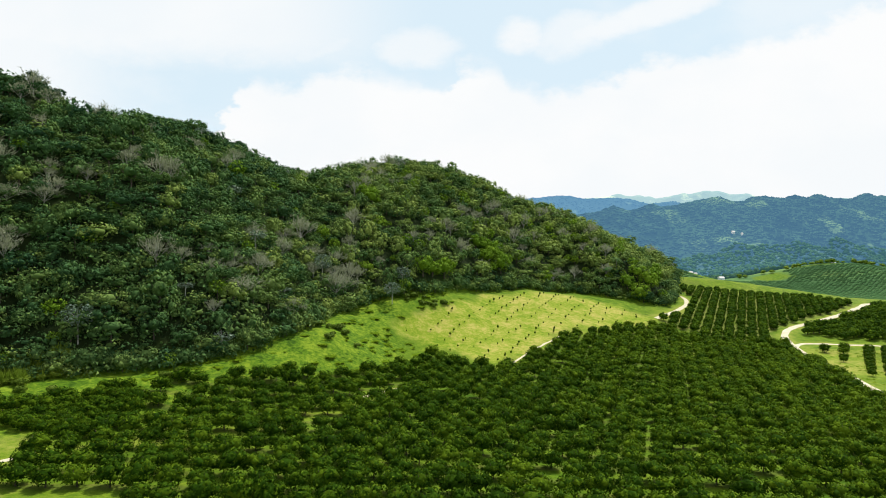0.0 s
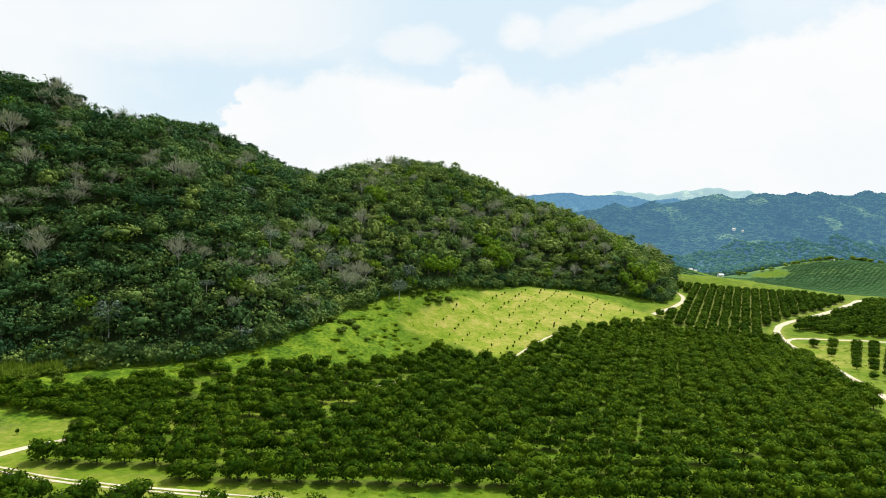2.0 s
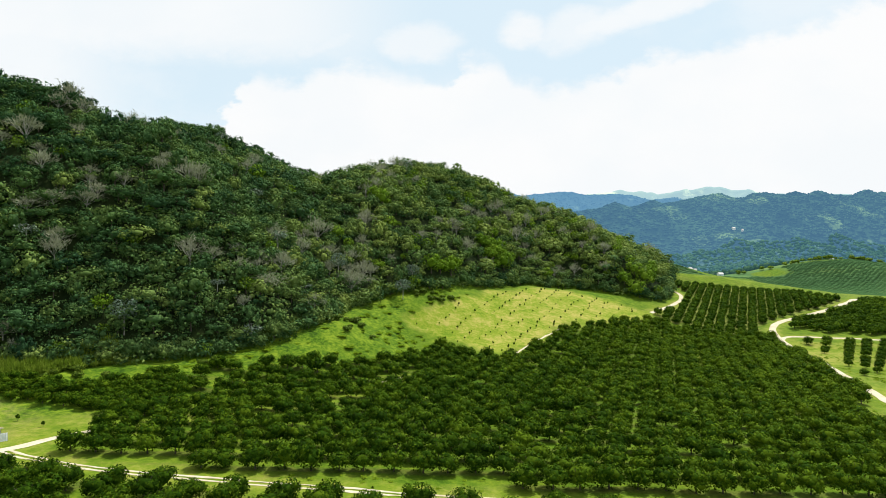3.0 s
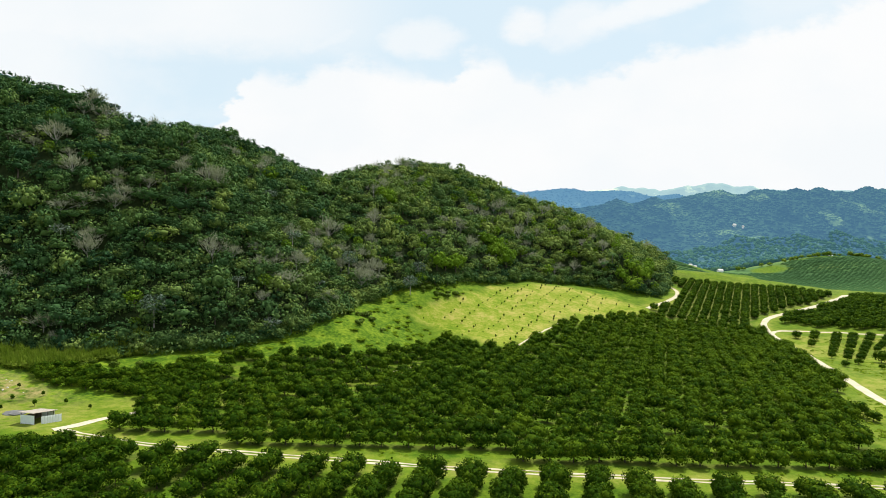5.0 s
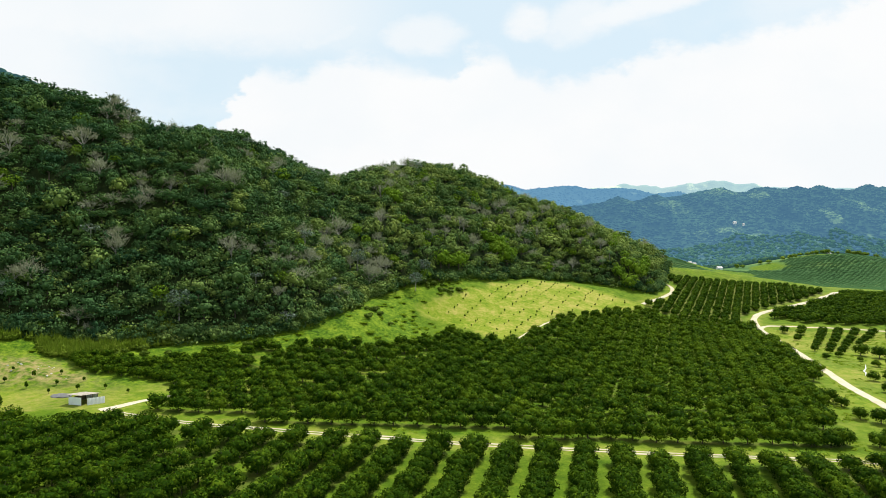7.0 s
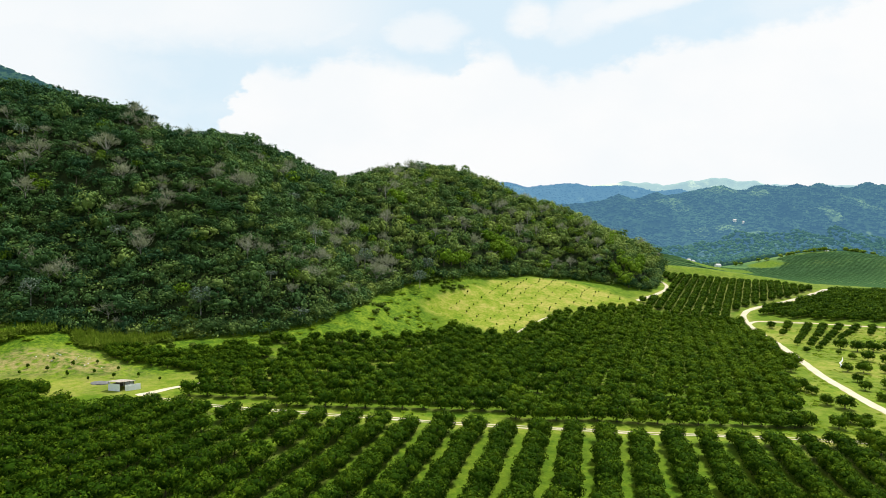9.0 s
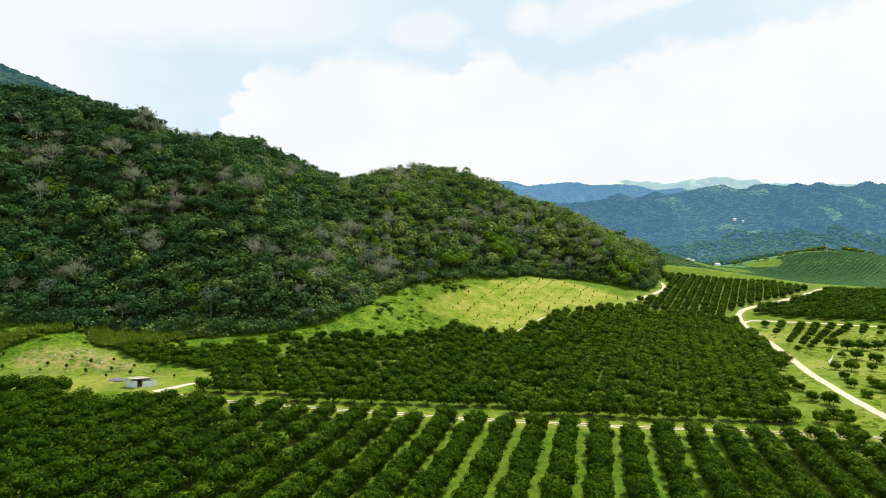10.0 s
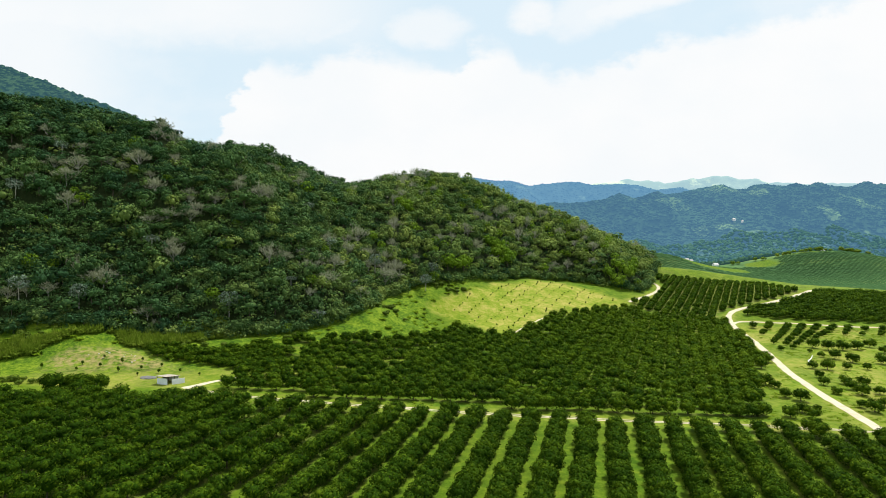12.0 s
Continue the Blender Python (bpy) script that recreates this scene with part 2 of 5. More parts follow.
def sheet_material(name, c1, c2, metal=0.0, rough=0.5):
    m = Nodes(name, rough, 0.4)
    m.bsdf.inputs["Metallic"].default_value = metal
    m.colour(m.mix(m.ramp(m.noise(1.3, 6, 0.7), (0.35, 0.0), (0.7, 1.0)), c1, c2))
    m.bump(m.noise(12, 3), 0.2, 0.01)
    return m.mat


def distance_material(name, low, high, haze_glow, power, scale, clearing_or_sunlit):
    """Far woods as a glowing backdrop: the haze of kilometres of air is put in as emission."""
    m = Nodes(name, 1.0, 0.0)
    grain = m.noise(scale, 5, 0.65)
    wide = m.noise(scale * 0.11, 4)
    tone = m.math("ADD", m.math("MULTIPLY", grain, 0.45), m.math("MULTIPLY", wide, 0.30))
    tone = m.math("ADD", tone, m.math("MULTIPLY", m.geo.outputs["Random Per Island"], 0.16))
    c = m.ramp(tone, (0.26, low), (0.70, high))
    # pale patches: open clearings, on the pale range painted sunlight
    m.colour(m.mix(m.ramp(m.noise(scale * 0.30, 4, 0.6), (0.60, 0.0), (0.68, 1.0)), c, clearing_or_sunlit))
    m.bsdf.inputs["Emission Color"].default_value = (*haze_glow, 1)
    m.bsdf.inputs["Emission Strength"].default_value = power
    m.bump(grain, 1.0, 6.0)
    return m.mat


MAT_BARK, MAT_PALE = bark_material(), pale_bark_material()
# rows of the two nearest orchards: azimuth, spacing, offset
ROW_A = (13.0, 6.957, 4.56)
ROW_B = (88.0, 6.2, -82.3)
MAT_GROUND, MAT_ROAD = ground_material(), road_material()
MAT_ZINC = sheet_material("pale_zinc", (0.86, 0.92, 0.96), (0.76, 0.83, 0.88), 0.0, 0.4)
MAT_RUST = sheet_material("weathered_zinc", (0.46, 0.42, 0.36), (0.25, 0.20, 0.15), 0.1, 0.7)
MAT_WHITE = sheet_material("white_sheet", (0.88, 0.89, 0.90), (0.78, 0.80, 0.82), 0.0, 0.5)
MAT_POST = sheet_material("grey_timber", (0.16, 0.13, 0.10), (0.09, 0.07, 0.05), 0.0, 0.9)
MAT_GRAVEL = sheet_material("grey_gravel", (0.20, 0.20, 0.19), (0.11, 0.11, 0.11), 0.0, 0.95)
MAT_STONE = sheet_material("pale_stone", (0.62, 0.60, 0.54), (0.45, 0.43, 0.38), 0.0, 0.9)
MAT_ROOF = sheet_material("far_roof", (0.62, 0.63, 0.64), (0.45, 0.40, 0.37), 0.0, 0.6)
# air haze painted in as bluish emission, strongest on the farthest range
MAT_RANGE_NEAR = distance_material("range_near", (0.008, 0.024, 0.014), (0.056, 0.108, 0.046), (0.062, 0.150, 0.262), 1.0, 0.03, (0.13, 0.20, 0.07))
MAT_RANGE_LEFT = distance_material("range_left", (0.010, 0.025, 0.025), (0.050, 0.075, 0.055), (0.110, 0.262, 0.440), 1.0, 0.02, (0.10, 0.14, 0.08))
# the last colour paints sunlit patches onto the slopes
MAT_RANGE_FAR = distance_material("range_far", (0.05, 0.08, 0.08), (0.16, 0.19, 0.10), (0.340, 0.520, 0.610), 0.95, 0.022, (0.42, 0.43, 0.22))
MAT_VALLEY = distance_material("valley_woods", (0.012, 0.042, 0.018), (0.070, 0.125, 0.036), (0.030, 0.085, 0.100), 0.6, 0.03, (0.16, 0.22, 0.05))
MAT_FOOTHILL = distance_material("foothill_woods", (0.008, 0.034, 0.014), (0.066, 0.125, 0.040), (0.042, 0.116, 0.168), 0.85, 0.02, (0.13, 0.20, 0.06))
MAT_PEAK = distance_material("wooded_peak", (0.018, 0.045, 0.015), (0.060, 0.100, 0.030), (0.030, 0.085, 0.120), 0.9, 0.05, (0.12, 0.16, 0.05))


# ---------------------------------------------------------------- the lie of the land
FOOT = [(-700, -60), (-420, 60), (-250, 100), (-170, 124), (-140, 134), (-118, 139), (-100, 145), (-76, 156), (-59, 168), (-48, 190), (-43, 214), (-32, 233),
        (-8, 250), (3, 266), (22, 290), (46, 313), (66, 327), (86, 320), (101, 315), (115, 321), (128, 343), (142, 380), (175, 460), (215, 560), (240, 760), (0, 1100), (-700, 1300)]
def smooth(a, b, v):
    t = np.clip((v - a) / (b - a), 0, 1)
    return t * t * (3 - 2 * t)
def bump(x, y, cx, cy, rx, ry, h):
    return h * np.exp(-((x - cx) / rx) ** 2 - ((y - cy) / ry) ** 2)
def inside_foot(x, y):
    """distance to the forest's foot line, positive on the hill's side"""
    x, y = np.asarray(x, float), np.asarray(y, float)
    best = np.full(x.shape, 1e9); odd = np.zeros(x.shape, bool)
    n = len(FOOT)
    for i in range(n):
        (ax, ay), (bx, by) = FOOT[i], FOOT[(i + 1) % n]
        dx, dy = bx - ax, by - ay
        t = np.clip(((x - ax) * dx + (y - ay) * dy) / (dx * dx + dy * dy), 0, 1)
        best = np.minimum(best, np.hypot(x - ax - t * dx, y - ay - t * dy))
        if by != ay:
            odd ^= ((ay > y) != (by > y)) & (x < ax + (y - ay) / (by - ay) * dx)
    return np.where(odd, best, -best)
def base(x, y):
    z = -3.0 - 0.022 * np.clip(x - 20, -220, 260)
    out = np.maximum(-inside_foot(x, y), 0)
    z = z + (5 + 7 * smooth(145, 195, y)) * smooth(34, 0, out) * smooth(25, -25, x)     # the hill's apron
    z = z + bump(x, y, 2, 290, 62, 66, 19) + bump(x, y, 70, 320, 45, 50, 6)             # sapling field's slope
    z = z + bump(x, y, 38, 302, 28, 30, 3.5)
    far = np.where(y < 415, smooth(235, 415, y), smooth(640, 415, y))
    z = z + far * (21 - 0.052 * np.clip(x - 150, -60, 250)) * smooth(20, 110, x) * smooth(650, 330, x)
    z = z - 14 * smooth(430, 640, y)
    z = z + 6.0 * smooth(384, 409, y) * smooth(445, 413, y) * smooth(118, 150, x) * smooth(300, 165, x)      # bright crest above the slope rows
    z = z + bump(x, y, 655, 1012, 165, 120, 44) + bump(x, y, 325, 960, 95, 110, 38) + bump(x, y, 1150, 930, 260, 140, 26)    # knolls across the valley
    z = z + bump(x, y, -152, 131, 22, 13, 5.5)      # bank under the cane
    z = z + bump(x, y, -127, 115, 17, 8, 1.6)      # low mound in the pasture
    return z
def height(x, y):
    x, y = np.asarray(x, float), np.asarray(y, float)
    d = inside_foot(x, y)
    s = 0.86 - 0.14 * smooth(-90, 40, x) + bump(x, y, 20, 350, 50, 60, 0.55) + 0.12 * smooth(-110, -150, x)
    rise = s * np.maximum(d, 0) + 3 * smooth(0, 8, d)
    crest = 66 - 0.165 * np.clip(x, -500, 400) + bump(x, y, -35, 352, 42, 40, 7) - bump(x, y, -86, 322, 17, 45, 14) + bump(x, y, 48, 392, 34, 45, 2) - bump(x, y, 104, 358, 20, 40, 9)
    crest = crest + 9 * smooth(-153, -160, x) * np.exp(-((y - 228) / 24) ** 2) - bump(x, y, -148, 250, 9, 24, 9) + bump(x, y, -138, 292, 26, 30, 8) + bump(x, y, 20, 370, 65, 55, 20) - bump(x, y, -160, 254, 12, 16, 8)
    z0 = base(x, y)
    up = crest - z0
    k = 10.0
    hill = -k * np.log(np.exp(-np.clip(rise, 0, 300) / k) + np.exp(-up / k)) + k*np.log(1+np.exp(-up/k))
    return z0 + hill



def within(poly, x, y):
    x, y = np.asarray(x, float), np.asarray(y, float)
    odd = np.zeros(x.shape, bool)
    for (ax, ay), (bx, by) in zip(poly, poly[1:] + poly[:1]):
        if ay != by:
            odd ^= ((ay > y) != (by > y)) & (x < ax + (y - ay) / (by - ay) * (bx - ax))
    return odd


def near_line(line, x, y):
    best = np.full(np.shape(x), 1e9)
    for (ax, ay), (bx, by) in zip(line, line[1:]):
        dx, dy = bx - ax, by - ay
        t = np.clip(((x - ax) * dx + (y - ay) * dy) / (dx * dx + dy * dy), 0, 1)
        best = np.minimum(best, np.hypot(x - ax - t * dx, y - ay - t * dy))
    return best


# roads
HEADLAND = [(105, 74.5), (90, 75.5), (60, 76.2), (20, 76.8), (-10, 78.5), (-40, 81.3), (-65, 84.6), (-79, 88.5), (-86, 91.5)]
SHED_TRACK = [(-87.5, 91), (-84.8, 94.5), (-82, 99.5), (-77, 105.5), (-66, 112), (-50, 120), (-32, 138), (-24, 153), (-16, 163)]
GAP_TRACK = [(-27, 149), (-21, 157), (-14, 165)]
MAIN_ROAD = [(92, 8), (102, 60), (105.5, 76), (109.5, 98), (113, 120), (119, 146), (127, 172), (135, 200), (142, 226), (148, 252), (152.5, 269), (158, 283),
             (170, 298), (190, 312), (208, 326), (226, 341), (246, 360), (258, 373), (270, 380), (290, 384)]
BRANCH = [(150.5, 261), (156, 267), (164, 269.6), (187, 269.5), (218, 267.5), (262, 266), (330, 262)]
HILL_ROAD = [(18.5, 195), (30, 215.5), (44, 238), (60, 256), (78, 270), (99.5, 290), (112.5, 305), (124, 321), (131, 333), (135, 344), (135, 356), (131, 368)]

BLOCK_A = [(-152, 14), (97, 14), (101, 60), (98, 71), (60, 72), (20, 72.5), (-15, 74), (-40, 76.5), (-62, 79), (-78, 80), (-92, 78), (-112, 81), (-118, 77), (-130, 74), (-152, 73)]
BLOCK_B = [(-74, 90), (-40, 85.5), (4, 86), (8, 81), (40, 81), (78, 83), (85, 92), (88, 104), (96, 120), (105, 140), (122, 164), (133, 195), (141, 226), (147, 252), (149, 264),
           (128, 263), (108, 270), (96, 278), (77, 265), (62, 253), (48, 240), (33, 215), (21, 194), (15.5, 187), (9.5, 190), (-8.5, 201), (-21, 180), (-29, 173), (-47, 162), (-65, 152),
           (-76, 145), (-72, 112), (-77, 104)]
HEDGE = [(-117, 123), (-110, 119.5), (-104, 118), (-96, 118), (-85, 117.5), (-79, 114), (-71, 111), (-76, 145), (-88, 135), (-97, 130), (-107, 129), (-117, 127)]
BLOCK_C = [(99, 281), (112, 273), (130, 267), (145, 268), (148, 274), (152, 285), (161, 295), (172, 305), (190, 317.5), (207, 331), (226, 347), (247, 368), (250, 374), (236, 377), (200, 381), (150, 384),
           (143, 375), (143, 352), (133, 328), (114, 300), (103, 290)]
BLOCK_D = [(167, 286), (178, 297.5), (190, 307), (209, 320), (229, 336), (259, 365), (292, 378), (345, 380), (345, 274), (290, 277), (180, 279)]
FIELD = [(17, 192), (33, 219), (47, 241), (62, 255), (77, 266), (97, 283), (100, 291), (83, 299), (70, 303), (59, 311), (42, 298), (26, 285), (12, 272), (-1, 246), (-14, 230), (-23, 221), (-22.5, 214), (-13, 211), (-9, 207), (6, 197)]
SHED_LAND = [(-180, 84), (-112, 88), (-86, 90), (-82, 100), (-79, 113), (-85, 117), (-104, 117.5), (-110, 119), (-118, 124), (-132, 127), (-142, 122), (-150, 111), (-200, 104)]


def axis_steps(points):
    """Grid lines that are dense where the camera passes and thin out towards the horizon."""
    out = []
    for (a, b, n) in points:
        out += list(np.linspace(a, b, n, endpoint=False))
    return np.array(out + [points[-1][1]])


def tri_mesh(name, verts, tris, mats, index=None, attrs=None, smooth_faces=False, normals=None):
    me = bpy.data.meshes.new(name)
    verts, tris = np.asarray(verts, np.float32), np.asarray(tris, np.int32)
    me.vertices.add(len(verts))
    me.vertices.foreach_set("co", verts.ravel())
    me.loops.add(tris.size)
    me.loops.foreach_set("vertex_index", tris.ravel())
    me.polygons.add(len(tris))
    me.polygons.foreach_set("loop_start", np.arange(0, tris.size, 3, dtype=np.int32))
    me.polygons.foreach_set("loop_total", np.full(len(tris), 3, np.int32))
    for mat in mats:
        me.materials.append(mat)
    if index is not None:
        me.polygons.foreach_set("material_index", np.asarray(index, np.int32))
    me.polygons.foreach_set("use_smooth", np.full(len(tris), smooth_faces))
    for key, val in (attrs or {}).items():
        at = me.attributes.new(key, "FLOAT", "POINT")
        at.data.foreach_set("value", np.asarray(val, np.float32))
    me.update()
    me.validate()
    if normals is not None:
        me.polygons.foreach_set("use_smooth", np.full(len(tris), True))
        me.normals_split_custom_set_from_vertices(np.asarray(normals, np.float32))
    return me


def grid_tris(nx, ny):
    i, j = np.meshgrid(np.arange(nx - 1), np.arange(ny - 1), indexing="ij")
    a = (i * ny + j).ravel()
    return np.concatenate([np.stack([a, a + ny, a + ny + 1], 1), np.stack([a, a + ny + 1, a + 1], 1)])


def lattice_noise(x, y, size, seed):
    """Smooth value noise, vectorised."""
    rng = np.random.RandomState(seed)
    table = rng.rand(256, 256)
    u, v = np.asarray(x) / size, np.asarray(y) / size
    i, j = np.floor(u).astype(int), np.floor(v).astype(int)
    f, g = u - i, v - j
    f, g = f * f * (3 - 2 * f), g * g * (3 - 2 * g)
    at = lambda a, b: table[a % 256, b % 256]
    return (at(i, j) * (1 - f) + at(i + 1, j) * f) * (1 - g) + (at(i, j + 1) * (1 - f) + at(i + 1, j + 1) * f) * g


def part(name, bm, material, parent, label=""):
    """Links a bmesh as one mesh object under a thing or under a part."""
    me = bpy.data.meshes.new(name)
    bm.to_mesh(me)
    bm.free()
    me.materials.append(material)
    ob = new(name, me)
    ob.parent = parent
    if label:
        tagged(ob, label)
    return ob


def open_slopes(x, y):
    """Pale open grass on the valley's knolls, between the groves."""
    v = np.maximum.reduce([bump(x, y, 630, 1006, 58, 16, 1), bump(x, y, 523, 975, 30, 34, 1), bump(x, y, 415, 935, 66, 40, 1), bump(x, y, 560, 690, 60, 12, 1)])
    return smooth(0.38, 0.58, v + 0.35 * (lattice_noise(x, y, 26, 18) - 0.5))


def rough_grass(x, y):
    """Share of tall rough grass: the hill's apron, between the forest's foot and the orchards."""
    d = inside_foot(x, y)
    v = smooth(38, 30, -d) * smooth(-3, 0, -d) * smooth(-8, -25, x)
    return np.maximum(v, smooth(7, 2, np.abs(d)) * (x < 130) * (y < 400)) * (1 - within(FIELD, x, y)) * (y > 95) * (x > -220)


def lie(x, y):
    """Height of the built ground."""
    x, y = np.asarray(x, float), np.asarray(y, float)
    z = height(x, y) + (lattice_noise(x, y, 14, 1) - 0.5) * 2.2 * smooth(4, 20, inside_foot(x, y)) + (lattice_noise(x, y, 9, 2) - 0.5) * 0.35
    return z + ((lattice_noise(x, y, 5.2, 41) - 0.5) * 0.9 + (lattice_noise(x, y, 11, 42) - 0.5) * 0.6) * rough_grass(x, y)


def build_ground():
    xs = axis_steps([(-6000, -900, 20), (-900, -320, 26), (-320, -150, 44), (-150, 300, 180), (300, 520, 40), (520, 1500, 50), (1500, 6000, 18)])
    ys = axis_steps([(-3000, -200, 12), (-200, 10, 14), (10, 430, 165), (430, 700, 34), (700, 1500, 60), (1500, 6000, 16)])
    X, Y = np.meshgrid(xs, ys, indexing="ij")
    x, y = X.ravel(), Y.ravel()
    d = inside_foot(x, y)
    z = lie(x, y)
    road = np.minimum.reduce([near_line(r, x, y) for r in (HEADLAND, MAIN_ROAD, BRANCH, HILL_ROAD, SHED_TRACK)])
    # worn bank beside the tracks
    inner = (x > -900) & (x < 600) & (y > -200) & (y < 640)
    edge = np.where(within(FIELD, x, y), 1, -1) * near_line(FIELD + FIELD[:1], x, y) + (lattice_noise(x, y, 7, 21) - 0.5) * 9 + (lattice_noise(x, y, 19, 25) - 0.5) * 9
    mound = smooth(0.25, 0.7, bump(x, y, -124, 113, 19, 9, 1.0) + 0.5 * (lattice_noise(x, y, 6, 23) - 0.5))
    dry = np.maximum(smooth(-2.0, 6.0, edge), (0.35 + 0.5 * mound + 0.35 * smooth(0.4, 0.7, lattice_noise(x, y, 11, 24))) * within(SHED_LAND, x, y))
    crest = smooth(378, 384, y) * smooth(450, 440, y) * (x > 120) * (x < 420)
    dry = np.maximum(dry, 0.5 * crest)
    dry = np.maximum(dry, 0.55 * smooth(5.5, 2.0, road))
    dry = np.maximum(dry, (0.25 + 0.45 * smooth(0.35, 0.65, lattice_noise(x, y, 18, 8))) * smooth(82, 92, x) * (y > 80) * (y < 262))
    light = open_slopes(x, y)
    apron = np.maximum(rough_grass(x, y), 0.6 * crest)
    bare = (0.3 * smooth(0.4, 0.6, lattice_noise(x, y, 17, 6)) + 0.95 * mound) * within(SHED_LAND, x, y) + 0.5 * within(BLOCK_C, x, y)
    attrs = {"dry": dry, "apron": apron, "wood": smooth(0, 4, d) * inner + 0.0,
             "rows_a": within(BLOCK_A, x, y) * 0.55, "rows_b": within(BLOCK_B, x, y) * 0.5, "bare": bare,
             "valley": smooth(440, 470, y) * (1 - light)}
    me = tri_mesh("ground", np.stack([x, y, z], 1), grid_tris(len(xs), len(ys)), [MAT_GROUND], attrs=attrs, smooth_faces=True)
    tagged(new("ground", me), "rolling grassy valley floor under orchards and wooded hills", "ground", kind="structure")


build_ground()


def ribbon(name, line, width, label, lanes=((0.0, 1.0),), lift=0.10, seed=3):
    """A track laid over the ground, with frayed edges; lanes: offset and share of the width."""
    pts = [Vector(p) for p in line]
    path = []
    for k in range(len(pts) - 1):
        p0, p1, p2, p3 = pts[max(k - 1, 0)], pts[k], pts[k + 1], pts[min(k + 2, len(pts) - 1)]
        n = max(2, int((p2 - p1).length / 1.2))
        for s in range(n):
            t = s / n
            path.append(0.5 * ((2 * p1) + (p2 - p0) * t + (2 * p0 - 5 * p1 + 4 * p2 - p3) * t * t + (3 * p1 - p0 - 3 * p2 + p3) * t ** 3))
    path = np.array([tuple(p) for p in path] + [line[-1]])
    tan = np.gradient(path, axis=0)
    tan /= np.linalg.norm(tan, axis=1)[:, None]
    nor = np.stack([-tan[:, 1], tan[:, 0]], 1)
    V, T = [], []
    rng = np.random.RandomState(seed)
    cols = 5
    for off, share in lanes:
        w = width * share / 2
        wob = np.convolve(rng.randn(len(path) + 8), np.ones(5) / 5, "same")[4:-4] * 0.22
        wob2 = np.convolve(rng.randn(len(path) + 8), np.ones(3) / 3, "same")[4:-4] * 0.22
        start = sum(len(v) for v in V)
        rows = []
        for c in range(cols):
            u = c / (cols - 1) * 2 - 1
            edge = wob if u < 0 else wob2
            q = path + nor * (off + u * (w + edge * abs(u)))[:, None]
            zz = lie(q[:, 0], q[:, 1]) + lift * (1 - 0.55 * abs(u) ** 3)
            rows.append(np.column_stack([q, zz]))
        V.append(np.stack(rows, 1).reshape(-1, 3))
        T.append(grid_tris(len(path), cols) + start)
    me = tri_mesh(name, np.concatenate(V), np.concatenate(T), [MAT_ROAD], smooth_faces=True)
    return tagged(new(name, me), label, "road", kind="structure")


ribbon("road_main", MAIN_ROAD, 3.0, "pale marl farm road curving between the orchards", lift=0.16, seed=4)
ribbon("road_branch", BRANCH, 2.2, "pale marl side road running below a dense orchard", lift=0.14, seed=5)
ribbon("road_field", HILL_ROAD[:3], 0.8, "narrow pale track between the field and the orchard", seed=10)
ribbon("road_hill", HILL_ROAD[5:], 2.2, "pale dirt track along the foot of the wooded hill", seed=6)
ribbon("road_headland", HEADLAND, 2.0, "two pale wheel tracks with grass between them along the headland", lanes=((-0.62, 0.27), (0.62, 0.27)), seed=7)
ribbon("road_shed", SHED_TRACK[:4], 2.0, "pale dirt track leading past the shed", seed=8)
ribbon("road_gap", GAP_TRACK, 2.0, "narrow pale track through the orchard", lanes=((-0.6, 0.3), (0.6, 0.3)), seed=9)


# ---------------------------------------------------------------- trees
PHI = (1 + 5 ** 0.5) / 2
ICO_V = np.array([(-1, PHI, 0), (1, PHI, 0), (-1, -PHI, 0), (1, -PHI, 0), (0, -1, PHI), (0, 1, PHI), (0, -1, -PHI), (0, 1, -PHI),
                  (PHI, 0, -1), (PHI, 0, 1), (-PHI, 0, -1), (-PHI, 0, 1)]) / math.hypot(1, PHI)
ICO_T = np.array([int(c, 16) for c in "0b5051017" "07a" "0ab" "159" "5b4" "ba2" "a76" "718" "394" "342" "326" "368" "389" "495" "24b" "62a" "867" "981"]).reshape(-1, 3)


OCT_V = np.array([(1, 0, 0), (0, 1, 0), (-1, 0, 0), (0, -1, 0), (0, 0, 1), (0, 0, -1)], float) * 1.12
OCT_T = np.array([(0, 1, 4), (1, 2, 4), (2, 3, 4), (3, 0, 4), (1, 0, 5), (2, 1, 5), (3, 2, 5), (0, 3, 5)])


def lobes(rng, n, rx, rz, zc, spread, size):
    """Rounded masses that a crown is made of: centres and radii."""
    c = [(0, 0, zc, 0.92)]
    for k in range(n):
        a, h = k * 2.399 + rng.rand() * 0.8, rng.uniform(-0.55, 0.85)
        r = spread * math.sqrt(max(0.05, 1 - h * h))
        c.append((rx * r * math.cos(a), rx * r * math.sin(a), zc + rz * h * spread, size * rng.uniform(0.75, 1.25)))
    return c


